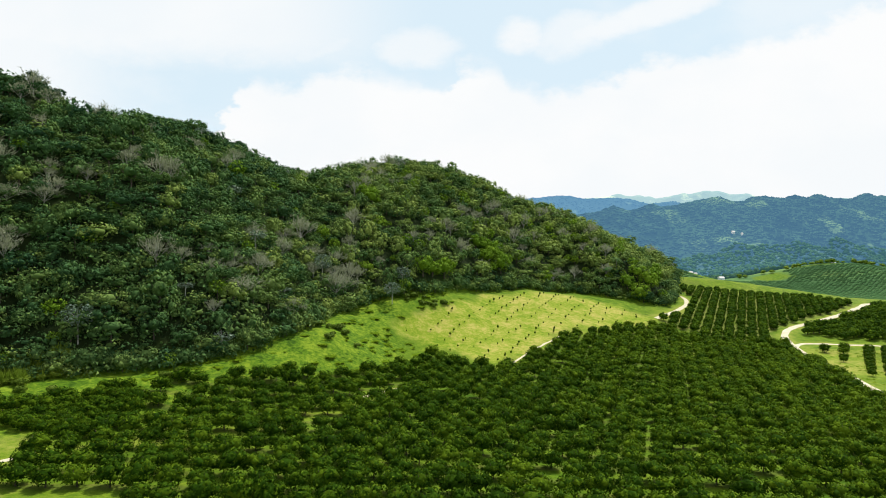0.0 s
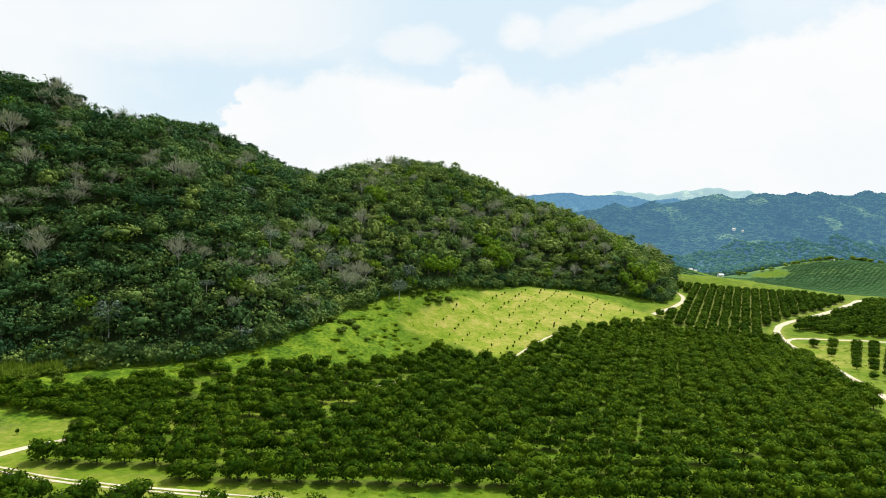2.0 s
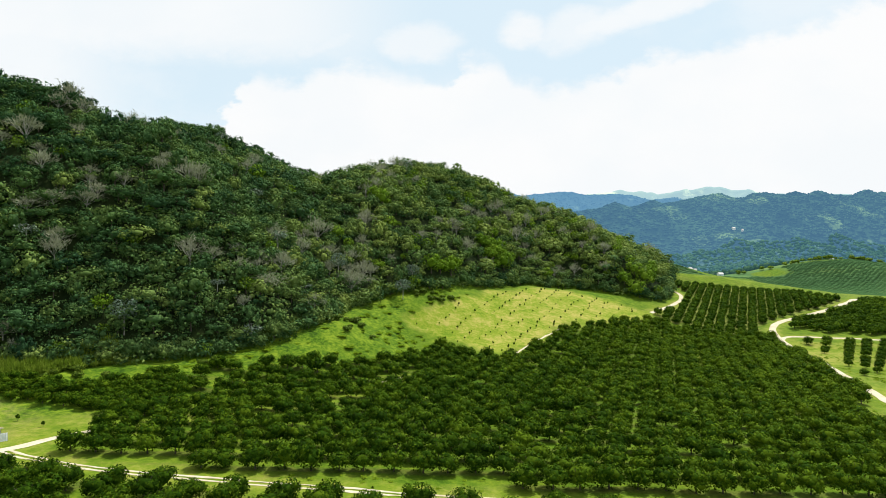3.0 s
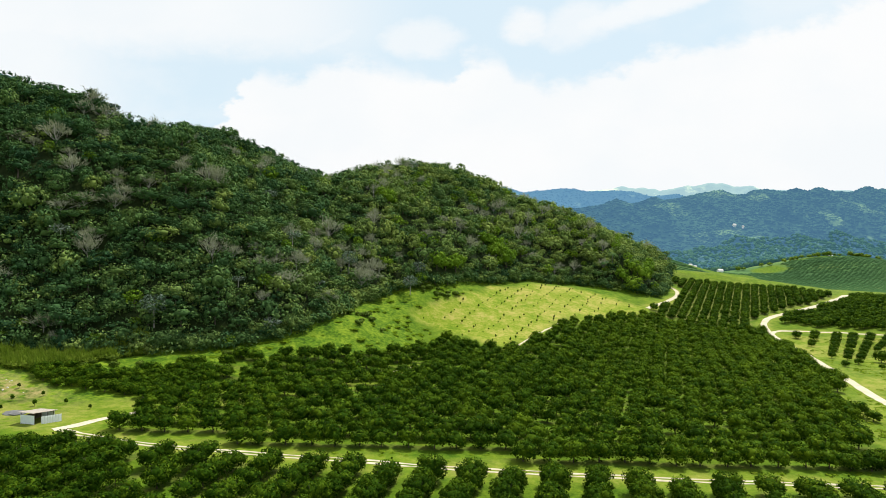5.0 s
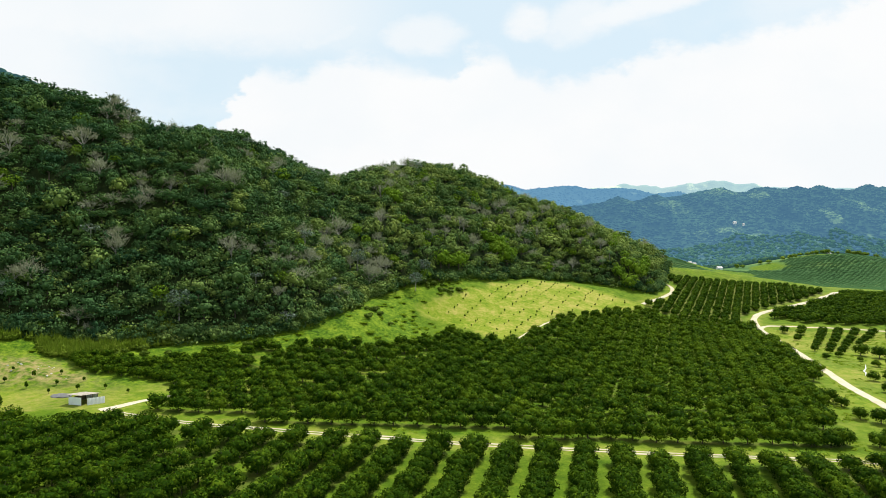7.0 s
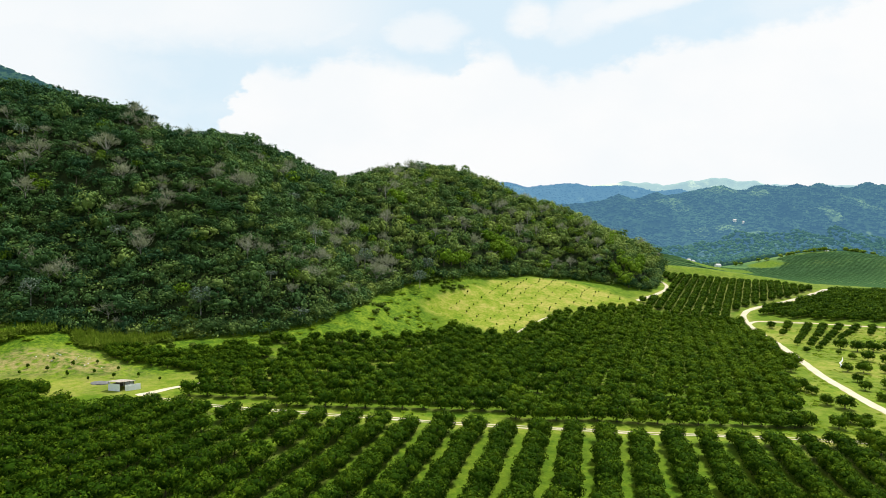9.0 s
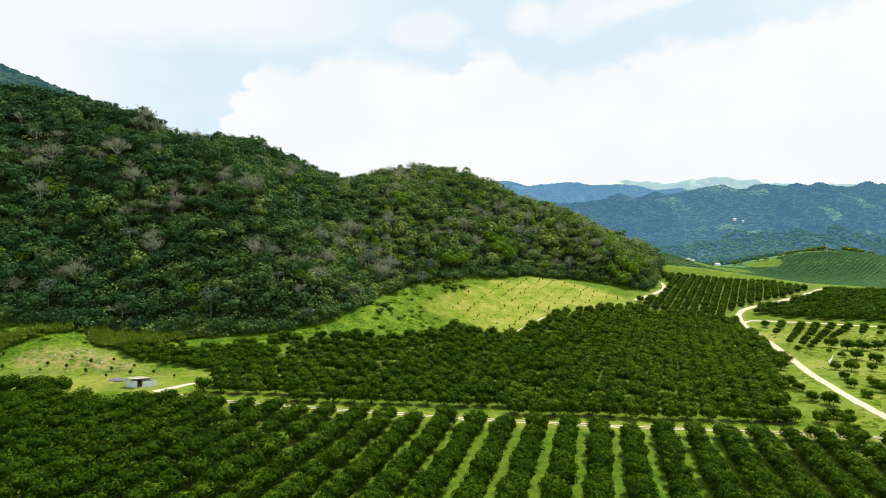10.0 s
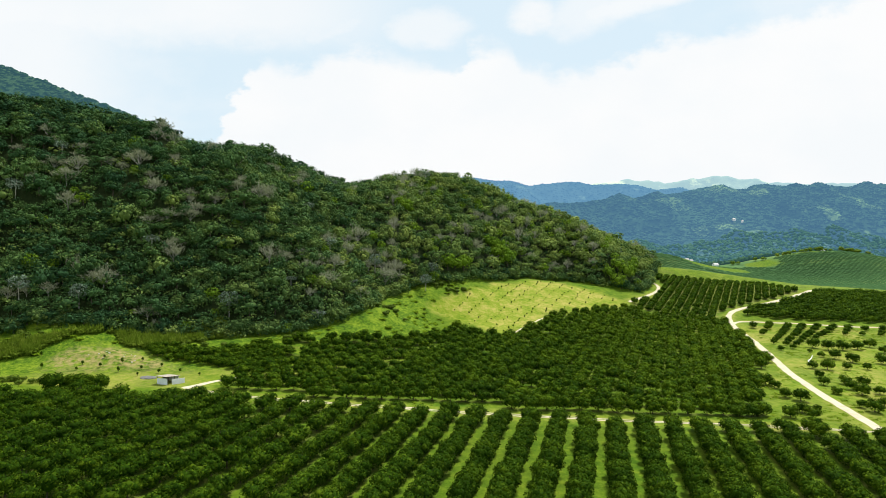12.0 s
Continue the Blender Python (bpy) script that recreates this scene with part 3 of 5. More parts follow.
def crown_shape(rng, leaves, rx, rz, zc, n=7, spread=0.55, size=0.55, leaf=0.5, core=0.8, ruffle=0.28):
    """Leaf sprays over the lobes' outer faces, round a dark core. Returns vertices, triangles and the leaves' mean facing."""
    V, T, N = [], [], []
    ls = lobes(rng, n, rx, rz, zc, spread, size)
    girth = np.array([rx, rx, rz])
    count = 0
    for lx, ly, lz, s in ls:
        k = core * s * (0.85 if s > 0.9 else 1.0)
        sv, st = (ICO_V, ICO_T) if s > 0.9 else (OCT_V, OCT_T)
        v = sv * rng.uniform(0.85, 1.12, (len(sv), 1)) * girth * k + (lx, ly, lz)
        V.append(v)
        T.append(st + count)
        N.append(sv / np.linalg.norm(sv, axis=1)[:, None])
        count += len(sv)
    weight = np.array([l[3] ** 2 for l in ls])
    pick = rng.choice(len(ls), leaves * 3, p=weight / weight.sum())
    u = rng.randn(leaves * 3, 3)
    u /= np.linalg.norm(u, axis=1)[:, None]
    L = np.array(ls)[pick]
    p = L[:, :3] + u * (L[:, 3:4] * girth * rng.uniform(0.84, 1.12, (len(u), 1)))
    # leave out sprays that lie deep inside another mass, or far below
    keep = np.ones(len(p), bool)
    for lx, ly, lz, s in ls:
        q = (p - (lx, ly, lz)) / (girth * s)
        keep &= (q ** 2).sum(1) > 0.62
    keep &= (u[:, 2] > -0.85)
    p, u = p[keep][:leaves], u[keep][:leaves]
    nrm = u + rng.randn(*u.shape) * 0.45 + (0, 0, 0.3)
    nrm /= np.linalg.norm(nrm, axis=1)[:, None]
    side = np.cross(nrm, rng.randn(*nrm.shape))
    side /= np.linalg.norm(side, axis=1)[:, None]
    other = np.cross(nrm, side)
    a = (leaf * rng.uniform(0.55, 1.25, len(p)))[:, None] / 2
    b = a * rng.uniform(0.5, 0.9, len(p))[:, None]
    droop = nrm * a * 0.5
    blade = np.stack([p - side * a - other * b, p + side * a - droop, p - side * a * 0.7 + other * b], 1)
    out = (p - (0, 0, zc)) / girth
    out /= np.linalg.norm(out, axis=1)[:, None] + 1e-6
    face = u * 0.7 + out * 0.35 + rng.randn(*u.shape) * ruffle
    face /= np.linalg.norm(face, axis=1)[:, None]
    true = np.cross(blade[:, 1] - blade[:, 0], blade[:, 2] - blade[:, 0])
    away = (true * face).sum(1) < 0
    blade[away] = blade[away][:, ::-1]
    V.append(blade.reshape(-1, 3))
    T.append(np.arange(len(p) * 3).reshape(-1, 3) + count)
    N.append(np.repeat(face, 3, 0))
    return np.concatenate(V), np.concatenate(T), np.concatenate(N)


def limb(p0, p1, r0, r1, sides=5):
    """A tapered limb between two points."""
    p0, p1 = np.array(p0, float), np.array(p1, float)
    d = (p1 - p0) / np.linalg.norm(p1 - p0)
    s = np.cross(d, (0.3, 0.9, 0.2) if abs(d[2]) > 0.5 else (0, 0, 1))
    s /= np.linalg.norm(s)
    o = np.cross(d, s)
    a = np.arange(sides) * 2 * math.pi / sides
    ring = np.cos(a)[:, None] * s + np.sin(a)[:, None] * o
    V = np.concatenate([p0 + ring * r0, p1 + ring * r1])
    k = np.arange(sides)
    n = (k + 1) % sides
    return V, np.concatenate([np.stack([k, n, n + sides], 1), np.stack([k, n + sides, k + sides], 1)])


def joined(pieces):
    V, T, c = [], [], 0
    for v, t in pieces:
        V.append(v)
        T.append(np.asarray(t) + c)
        c += len(v)
    return np.concatenate(V), np.concatenate(T)


def trunk_shape(rng, height_m, r, forks, reach, low=0.35):
    """A tapered trunk with limbs that reach into the crown."""
    fork = np.array([rng.uniform(-0.1, 0.1), rng.uniform(-0.1, 0.1), height_m * low])
    out = [limb((0, 0, -0.3), fork, r * 1.25, r * 0.9)]
    for k in range(forks):
        a = k * 2 * math.pi / forks + rng.rand()
        tip = (reach * math.cos(a), reach * math.sin(a), height_m * rng.uniform(0.62, 0.85))
        out.append(limb(fork, tip, r * 0.6, r * 0.18, 4))
    return joined(out)


def bare_shape(rng, h, spread_m, twigs=260):
    """A leafless domed crown: forking limbs, branches and a haze of fine twigs."""
    fork = np.array([0, 0, h * 0.28])
    wood, fine = [limb((0, 0, -0.3), fork, 0.14, 0.11, 4)], []
    tips = []
    for k in range(9):
        a, tilt = k * 2.4 + rng.rand() * 0.6, (k + 0.6) / 9
        tip = fork + np.array([math.cos(a) * tilt * 0.72 * spread_m, math.sin(a) * tilt * 0.72 * spread_m, (h * 0.52) * math.sqrt(1 - 0.62 * tilt * tilt)])
        wood.append(limb(fork, tip, 0.085, 0.04, 3))
        for _ in range(3):
            q = tip + (tip - fork) * rng.uniform(0.2, 0.42) + rng.randn(3) * 0.12 * spread_m
            wood.append(limb(fork + (tip - fork) * rng.uniform(0.6, 0.95), q, 0.04, 0.02, 3))
            tips.append(q)
    for k in range(twigs):
        q = tips[k % len(tips)] + rng.randn(3) * (0.15 * spread_m, 0.15 * spread_m, 0.07 * h)
        s = (q - fork) / np.linalg.norm(q - fork) * rng.uniform(0.3, 0.65) + rng.randn(3) * 0.22
        w = np.cross(s, rng.randn(3))
        w = w / (np.linalg.norm(w) + 1e-6) * 0.10
        fine.append((np.array([q - s - w, q + s, q - s + w]), np.array([(0, 1, 2)])))
    return joined(wood), joined(fine)


def spread(protos, kinds, x, y, scale, turn, tint, sink=0.0):
    """Many trees as one mesh. protos: lists of (vertices, triangles, material index)."""
    z = lie(x, y) - sink
    V, T, M, A, N = [], [], [], [], []
    c = 0
    for k, proto in enumerate(protos):
        sel = np.nonzero(kinds == k)[0]
        if not len(sel):
            continue
        for v, t, *facing, mi in proto:
            f = facing[0] if facing else np.zeros_like(v)
            cs, sn = np.cos(turn[sel])[:, None], np.sin(turn[sel])[:, None]
            sc = scale[sel]
            vx = (v[None, :, 0] * cs - v[None, :, 1] * sn) * sc[:, :1] + x[sel][:, None]
            vy = (v[None, :, 0] * sn + v[None, :, 1] * cs) * sc[:, :1] + y[sel][:, None]
            vz = v[None, :, 2] * sc[:, 1:2] + z[sel][:, None]
            V.append(np.stack([vx, vy, vz], 2).reshape(-1, 3))
            N.append(np.stack([f[None, :, 0] * cs - f[None, :, 1] * sn, f[None, :, 0] * sn + f[None, :, 1] * cs, np.repeat(f[None, :, 2], len(sel), 0)], 2).reshape(-1, 3))
            T.append((t[None] + (np.arange(len(sel)) * len(v))[:, None, None]).reshape(-1, 3) + c)
            M.append(np.full(len(sel) * len(t), mi))
            A.append(np.repeat(tint[sel], len(v)))
            c += len(sel) * len(v)
    return np.concatenate(V), np.concatenate(T), np.concatenate(M), np.concatenate(A), np.concatenate(N)


def citrus_protos(seed, leaves, leaf, count=5, core=0.8):
    out = []
    for k in range(count):
        rng = np.random.RandomState(seed + k)
        out.append([(*trunk_shape(rng, 4.0, 0.13, 4, 1.1, 0.22), 0), (*crown_shape(rng, leaves, 2.35, 1.85, 2.1, 10, 0.66, 0.42, leaf, core), 1)])
    return out


def rows_in(poly, row, along, seed, skip=0.03, jitter=0.35):
    """Tree places in a block: rows at an azimuth, a spacing between rows and one along them."""
    ang, step, off = row
    a = radians(ang)
    across, ahead = np.array([math.cos(a), -math.sin(a)]), np.array([math.sin(a), math.cos(a)])
    rng = np.random.RandomState(seed)
    P = np.array(poly, float)
    s, t = P @ across, P @ ahead
    S, U = np.meshgrid(np.arange(math.floor((s.min() - off) / step), math.ceil((s.max() - off) / step) + 1) * step + off, np.arange(t.min(), t.max(), along), indexing="ij")
    U = U + (np.arange(U.shape[0]) % 2)[:, None] * along * 0.5
    S, U = S.ravel() + rng.randn(S.size) * jitter * 0.6, U.ravel() + rng.randn(S.size) * jitter
    pts = S[:, None] * across + U[:, None] * ahead
    ok = within(poly, pts[:, 0], pts[:, 1]) & (rng.rand(len(pts)) > skip)
    return pts[ok, 0], pts[ok, 1]


def sizes(rng, n, lo, hi, tall=0.12):
    s = rng.uniform(lo, hi, n)
    return np.stack([s, s * rng.uniform(1 - tall, 1 + tall, n)], 1)


def stuff_trees(name, label, protos, x, y, scale, mats, seed, category="orchard", sink=0.0, pick=None, lean=np.zeros_like):
    rng = np.random.RandomState(seed)
    kinds = rng.randint(0, len(protos), len(x)) if pick is None else pick
    # lean adds tint by place; some callers paint broad light and shade with it
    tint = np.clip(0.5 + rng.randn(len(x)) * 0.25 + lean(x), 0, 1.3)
    V, T, M, A, N = spread(protos, kinds, x, y, scale, rng.rand(len(x)) * 6.283, tint, sink)
    me = tri_mesh(name, V, T, mats, M, {"tint": A}, normals=N)
    return tagged(new(name, me), label, category, kind="stuff")


def single_trees(protos, x, y, scale, seed, name, label, category, group, mats):
    """Trees as things of their own: an Empty with trunk and crown, sharing meshes."""
    rng = np.random.RandomState(seed)
    firsts = []
    for k, proto in enumerate(protos):
        meshes = []
        for (v, t, *facing, mi), nm in zip(proto, ("trunk", "crown")):
            tint = np.full(len(v), 0.25 + 0.5 * k / max(1, len(protos) - 1))
            meshes.append((nm, tri_mesh(nm, v, t, [mats[mi]], attrs={"tint": tint}, normals=facing[0] if facing else None)))
        firsts.append(meshes)
    z = lie(x, y)
    made = [None] * len(protos)
    for k in range(len(x)):
        i = rng.randint(len(protos))
        m = Matrix.LocRotScale((x[k], y[k], z[k]), Euler((0, 0, rng.rand() * 6.283)), None)
        if made[i] is None:
            root = tagged(new(name), label, category, group)
            for nm, me in firsts[i]:
                new(nm, me).parent = root
            made[i] = root
            root.matrix_basis = m
        else:
            root = copy_thing(made[i], m)
        root.scale = (scale[k, 0], scale[k, 0], scale[k, 1])


def build_orchards():
    near = citrus_protos(100, 900, 0.38, core=0.74)
    near_rest = citrus_protos(150, 560, 0.44, core=0.76)
    middle = citrus_protos(200, 430, 0.46, core=0.78)
    thin = citrus_protos(300, 200, 0.66, core=0.76)
    mats = [MAT_BARK, MAT_CITRUS]
    # block A, next to the camera
    x, y = rows_in(BLOCK_A, ROW_A, 3.9, 11, 0.02)
    sc = sizes(np.random.RandomState(12), len(x), 0.92, 1.16)
    order = np.argsort(np.hypot((x - 15) * 0.75, y - 40))
    one, rest = order[:185], order[185:]
    single_trees(near, x[one], y[one], sc[one], 13, "orange_tree", "dense dark green orange tree in a hedged orchard row", "tree", "trees of the near orchard", mats)
    # shade over the left of the block is put into the leaf tint
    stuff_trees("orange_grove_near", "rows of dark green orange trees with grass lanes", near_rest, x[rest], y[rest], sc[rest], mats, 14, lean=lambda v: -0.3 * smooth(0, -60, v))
    # block B, across the headland
    x, y = rows_in(BLOCK_B, ROW_B, 4.9, 21, 0.03, 0.4)
    gap = np.minimum(np.minimum(near_line(GAP_TRACK, x, y) - 1.2, near_line(HILL_ROAD, x, y) - 1.2), np.minimum(np.hypot(x + 20, (y - 157)) - 3.6, np.hypot(x + 31, y - 130) - 4.0))
    ok = (gap > 0.6) & (near_line(MAIN_ROAD, x, y) > 3.0)
    x, y = x[ok], y[ok]
    sc = sizes(np.random.RandomState(22), len(x), 0.92, 1.14)
    # leaf tint climbs to the right, standing in for brighter light there
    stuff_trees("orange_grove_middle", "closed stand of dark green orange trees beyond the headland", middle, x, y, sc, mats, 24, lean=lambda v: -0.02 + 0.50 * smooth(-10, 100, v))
    x, y = rows_in(HEDGE, (62.0, 3.1, 0.0), 2.7, 26, 0.0, 0.4)
    stuff_trees("orange_grove_young", "closed band of low dark orange trees above the pasture", middle, x, y, sizes(np.random.RandomState(27), len(x), 0.62, 0.85), mats, 28)
    # block C, on the far slope
    x, y = rows_in(BLOCK_C, (26.4, 4.8, 2.0), 4.0, 31, 0.03)
    ok = near_line(HILL_ROAD, x, y) > 2.0
    x, y = x[ok], y[ok]
    stuff_trees("orange_grove_slope", "straight rows of orange trees on a gentle slope", thin, x, y, sizes(np.random.RandomState(32), len(x), 0.84, 1.0), mats, 34, lean=lambda v: v * 0 + 0.50)
    x, y = rows_in(BLOCK_D, (60.0, 5.6, 1.0), 4.4, 41, 0.02)
    stuff_trees("orange_grove_right", "dense dark orange grove behind the side road", thin, x, y, sizes(np.random.RandomState(42), len(x), 0.95, 1.2), mats, 44, lean=lambda v: v * 0 + 0.38)
    # loose trees on the grass beside the main road
    rows_e = [(158, 253, 156, 249, 1), (169, 257, 153, 233, 5), (178, 255, 145, 206, 8), (187, 257, 140, 190, 11), (196, 258, 148, 195, 9), (204, 257, 176, 225, 6), (212, 256, 202, 243, 3), (221, 256, 211, 243, 3), (231, 256, 220, 242, 3), (242, 256, 236, 248, 2)]
    rng = np.random.RandomState(51)
    e = np.array([(ax + (bx - ax) * k / max(1, n - 1), ay + (by - ay) * k / max(1, n - 1), 0.92 - 0.3 * k / max(1, n - 1)) for ax, ay, bx, by, n in rows_e for k in range(n) if k == 0 or rng.rand() > 0.15])
    east = [(125, 136, 0.7), (120, 125, 0.75), (117, 113, 0.7), (129, 128, 0.8), (126, 120, 0.8), (134, 126, 0.9), (125, 113, 1.0), (115, 98, 0.6), (132, 115, 0.7), (116, 94, 0.95), (123, 100, 0.75), (132, 152, 0.8), (137, 151, 1.0),
            (145, 152, 0.7), (157, 167, 1.1), (154, 154, 0.65), (154, 174, 1.0), (150, 177, 0.6), (151, 187, 0.45), (179, 198, 1.1), (171, 196, 1.25), (164, 195, 1.25), (160, 200, 1.2), (187, 192, 0.9), (168, 166, 1.05), (142, 110, 0.9), (190, 206, 1.1)]
    west = [(99, 122, 0.95), (100, 118, 0.75), (97, 106, 0.72), (100, 103, 1.0), (87, 85, 0.9), (93, 90, 0.8), (93, 85, 0.85), (99, 93, 0.5), (80, 86, 0.9), (76, 84, 0.9), (87, 104, 0.95), (99, 130, 0.75), (72, 84, 0.8)]
    places = np.concatenate([e, east, west])
    sc = np.stack([places[:, 2], places[:, 2] * rng.uniform(0.9, 1.1, len(places))], 1) * 1.05
    single_trees(middle, places[:, 0], places[:, 1], sc, 53, "orange_tree", "rounded orange tree standing loose on the grass", "tree", "loose trees by the road", mats)
    # far groves beyond the ridge, in rows on the valley's knolls
    fx, fy = rows_in([(250, 800), (400, 770), (500, 700), (560, 660), (800, 660), (950, 860), (900, 1000), (760, 1030), (640, 1020), (560, 1000), (480, 960), (400, 985), (250, 990)], (46.0, 5.7, 0.0), 3.9, 61, 0.03, 0.9)
    ok = open_slopes(fx, fy) < 0.4
    fx, fy = fx[ok], fy[ok]
    rng = np.random.RandomState(64)
    blob = []
    for k in range(4):
        v = OCT_V * rng.uniform(0.8, 1.2, (6, 1)) * (2.8, 2.8, 0.62) + (0, 0, 0.40)
        blob.append([(v, OCT_T, OCT_V * (0.2, 0.2, 0.5) + (0, 0, 1.0), 0)])
    stuff_trees("far_groves", "rows of far orange groves on the valley's knolls", blob, fx, fy, sizes(rng, len(fx), 0.9, 1.2), [MAT_FARWOOD], 65)


build_orchards()


BAMBOO = [(18 + 8 * math.cos(k * 2.4) * (k / 6) ** 0.5, 303 + 6 * math.sin(k * 2.4) * (k / 6) ** 0.5) for k in range(6)] + \
         [(-9, 256), (-4, 262), (-13, 252), (100, 317), (95, 322), (107, 324), (102, 327), (112, 331), (117, 345), (-43, 283), (-39, 280)]
CECROPIA = [(-149, 136), (-170, 133), (-50, 224), (-21, 243), (-24, 231), (-98, 152)]


def build_forest():
    rng = np.random.RandomState(70)
    X, Y = np.meshgrid(np.arange(-340, 260, 5.0), np.arange(90, 600, 5.0), indexing="ij")
    x, y = X.ravel() + rng.uniform(-2.1, 2.1, X.size), Y.ravel() + rng.uniform(-2.1, 2.1, X.size)
    d = inside_foot(x, y)
    ok = (d > -0.8) & (d < 160) & (x > -330 + 0.2 * y)
    x, y, d = x[ok], y[ok], d[ok]
    # only the hill's near faces and its crest; its far side is never seen from the valley
    h, hidden = lie(x, y), np.ones(len(x), bool)
    for ex, ey, ez in ((0, 0, 37), (-3, -40, 39), (-4, -80, 46)):
        clear = np.full(len(x), 1e9)
        for s in np.linspace(0.5, 0.985, 40):
            clear = np.minimum(clear, ez + (h + 9 - ez) * s - lie(ex + (x - ex) * s, ey + (y - ey) * s))
        hidden &= clear < 2
    x, y, d = x[~hidden], y[~hidden], d[~hidden]
    def broadleaf(seed, leaves, leaf):
        """Rounded, spreading and ragged crowns."""
        out = []
        for k, (rx, rz, zc, n, sp, size) in enumerate(((3.3, 2.9, 3.0, 13, 0.80, 0.31), (3.8, 2.4, 3.6, 15, 0.86, 0.27), (3.1, 3.3, 3.2, 13, 0.82, 0.31), (4.3, 2.1, 3.8, 16, 0.88, 0.25), (2.9, 3.5, 3.4, 14, 0.86, 0.28), (3.6, 2.7, 3.2, 15, 0.84, 0.29))):
            r = np.random.RandomState(seed + k)
            out.append([(*trunk_shape(r, zc + 1.5, 0.17, 3, rx * 0.5, 0.45), 0), (*crown_shape(r, leaves, rx, rz, zc, n, sp, size, leaf, 0.60, 0.36), 1)])
        return out

    def others(leaves, leaf, twigs):
        """Leafless, fresh yellow-green and silver-leaved trees."""
        out = []
        for k in range(3):
            wood, fine = bare_shape(np.random.RandomState(91 + k), 5.8 - k * 0.3, 4.8 - 0.4 * k, twigs)
            out.append([(*wood, 2), (*fine, 3)])
        r = np.random.RandomState(95)
        out.append([(*limb((0, 0, -0.5), (0, 0, 4), 0.2, 0.12, 4), 0), (*crown_shape(r, leaves, 2.6, 2.6, 3.2, 15, 0.86, 0.27, leaf, 0.42, 0.5), 4)])
        r = np.random.RandomState(96)
        out.append([(*trunk_shape(r, 8, 0.14, 4, 2.0, 0.6), 2), (*crown_shape(r, leaves // 2, 2.8, 1.6, 4.9, 9, 0.8, 0.32, leaf, 0.3, 0.4), 5)])
        return out
    mats = [MAT_BARK, MAT_FOREST, MAT_PALE, MAT_TWIGS, MAT_BRIGHT, MAT_SILVER]
    bamboo = np.min([np.hypot(x - p, y - q) for p, q in BAMBOO], 0)
    x, y, d = x[bamboo > 4.5], y[bamboo > 4.5], d[bamboo > 4.5]
    patch = lattice_noise(x, y, 26, 7) + rng.uniform(-0.25, 0.25, len(x))
    roll = rng.rand(len(x))
    pick = rng.randint(0, 6, len(x))
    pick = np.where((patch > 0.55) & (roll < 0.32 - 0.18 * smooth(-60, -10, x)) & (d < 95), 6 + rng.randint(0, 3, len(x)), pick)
    # fresh green trees; their share grows rightwards, partly in place of brighter light
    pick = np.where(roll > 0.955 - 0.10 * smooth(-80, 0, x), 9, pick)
    pick = np.where((roll > 0.63) & (roll <= 0.645), 10, pick)
    sc = sizes(rng, len(x), 0.62, 1.30, 0.25) * np.where(d < 3, 0.85, 1.0)[:, None] * np.where((rng.rand(len(x)) < 0.10) & (pick < 6), 1.28, 1.0)[:, None]
    sc *= np.where((pick >= 6) & (pick <= 8), 1.05, 1.0)[:, None]
    # darker left hill, brighter right hill: light and shade put into the tint
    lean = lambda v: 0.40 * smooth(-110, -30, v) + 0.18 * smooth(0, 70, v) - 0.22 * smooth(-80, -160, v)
    far = np.hypot(x + 3, y + 40) > 300
    for sel, name, label, leaves, leaf, twigs in ((~far, "hill_forest", "mixed tropical forest with dark, fresh and leafless crowns", 330, 0.60, 300), (far, "hill_forest_upper", "mixed tropical forest on the hill's upper slopes", 205, 0.74, 200)):
        protos = broadleaf(71, leaves, leaf) + others(leaves, leaf, twigs)
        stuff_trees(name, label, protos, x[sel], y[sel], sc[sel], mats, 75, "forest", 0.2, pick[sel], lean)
    # a closed wall of trees along the forest's foot
    ex, ey = [], []
    for (ax, ay), (bx, by) in zip(FOOT[2:22], FOOT[3:23]):
        n = int(math.hypot(bx - ax, by - ay) / 3.6)
        for k in range(n):
            if ax + (bx - ax) * k / n > -205:
                ex.append(ax + (bx - ax) * k / n + rng.uniform(-1.2, 1.2))
                ey.append(ay + (by - ay) * k / n + rng.uniform(-1.0, 1.6))
    ex, ey = np.array(ex), np.array(ey)
    edge = [[(*trunk_shape(np.random.RandomState(77 + k), 6, 0.16, 4, 1.6), 0), (*crown_shape(np.random.RandomState(71 + k), 520, 3.3, 3.1, 2.9, 14, 0.82, 0.30, 0.50, 0.68, 0.5), 1)] for k in range(4)]
    single_trees(edge, ex, ey, sizes(rng, len(ex), 0.6, 1.05, 0.25), 76, "forest_tree", "dark green broadleaf tree at the forest's edge", "tree", "trees at the forest's edge", mats)
    # tall fresh-green bamboo at the hill's foot, pale cecropias among the dark crowns
    clump = [[(*limb((0, 0, -0.5), (0, 0, 5), 0.3, 0.15, 5), 0), (*crown_shape(np.random.RandomState(170 + k), 760, 4.6, 4.2, 4.2, 15, 0.82, 0.30, 0.62, 0.66, 0.5), 4)] for k in range(2)]
    bx, by = np.array(BAMBOO).T
    single_trees(clump, bx, by, sizes(rng, len(bx), 0.9, 1.3, 0.15), 171, "bamboo_clump", "feathery bright green bamboo clump at the hill's foot", "bamboo", "bamboo clumps", mats)
    pale = [[(*trunk_shape(np.random.RandomState(175), 10, 0.16, 5, 2.2, 0.55), 2), (*crown_shape(np.random.RandomState(176), 420, 3.4, 2.9, 6.6, 13, 0.88, 0.26, 0.7, 0.2, 0.5), 5)]]
    bx, by = np.array(CECROPIA).T
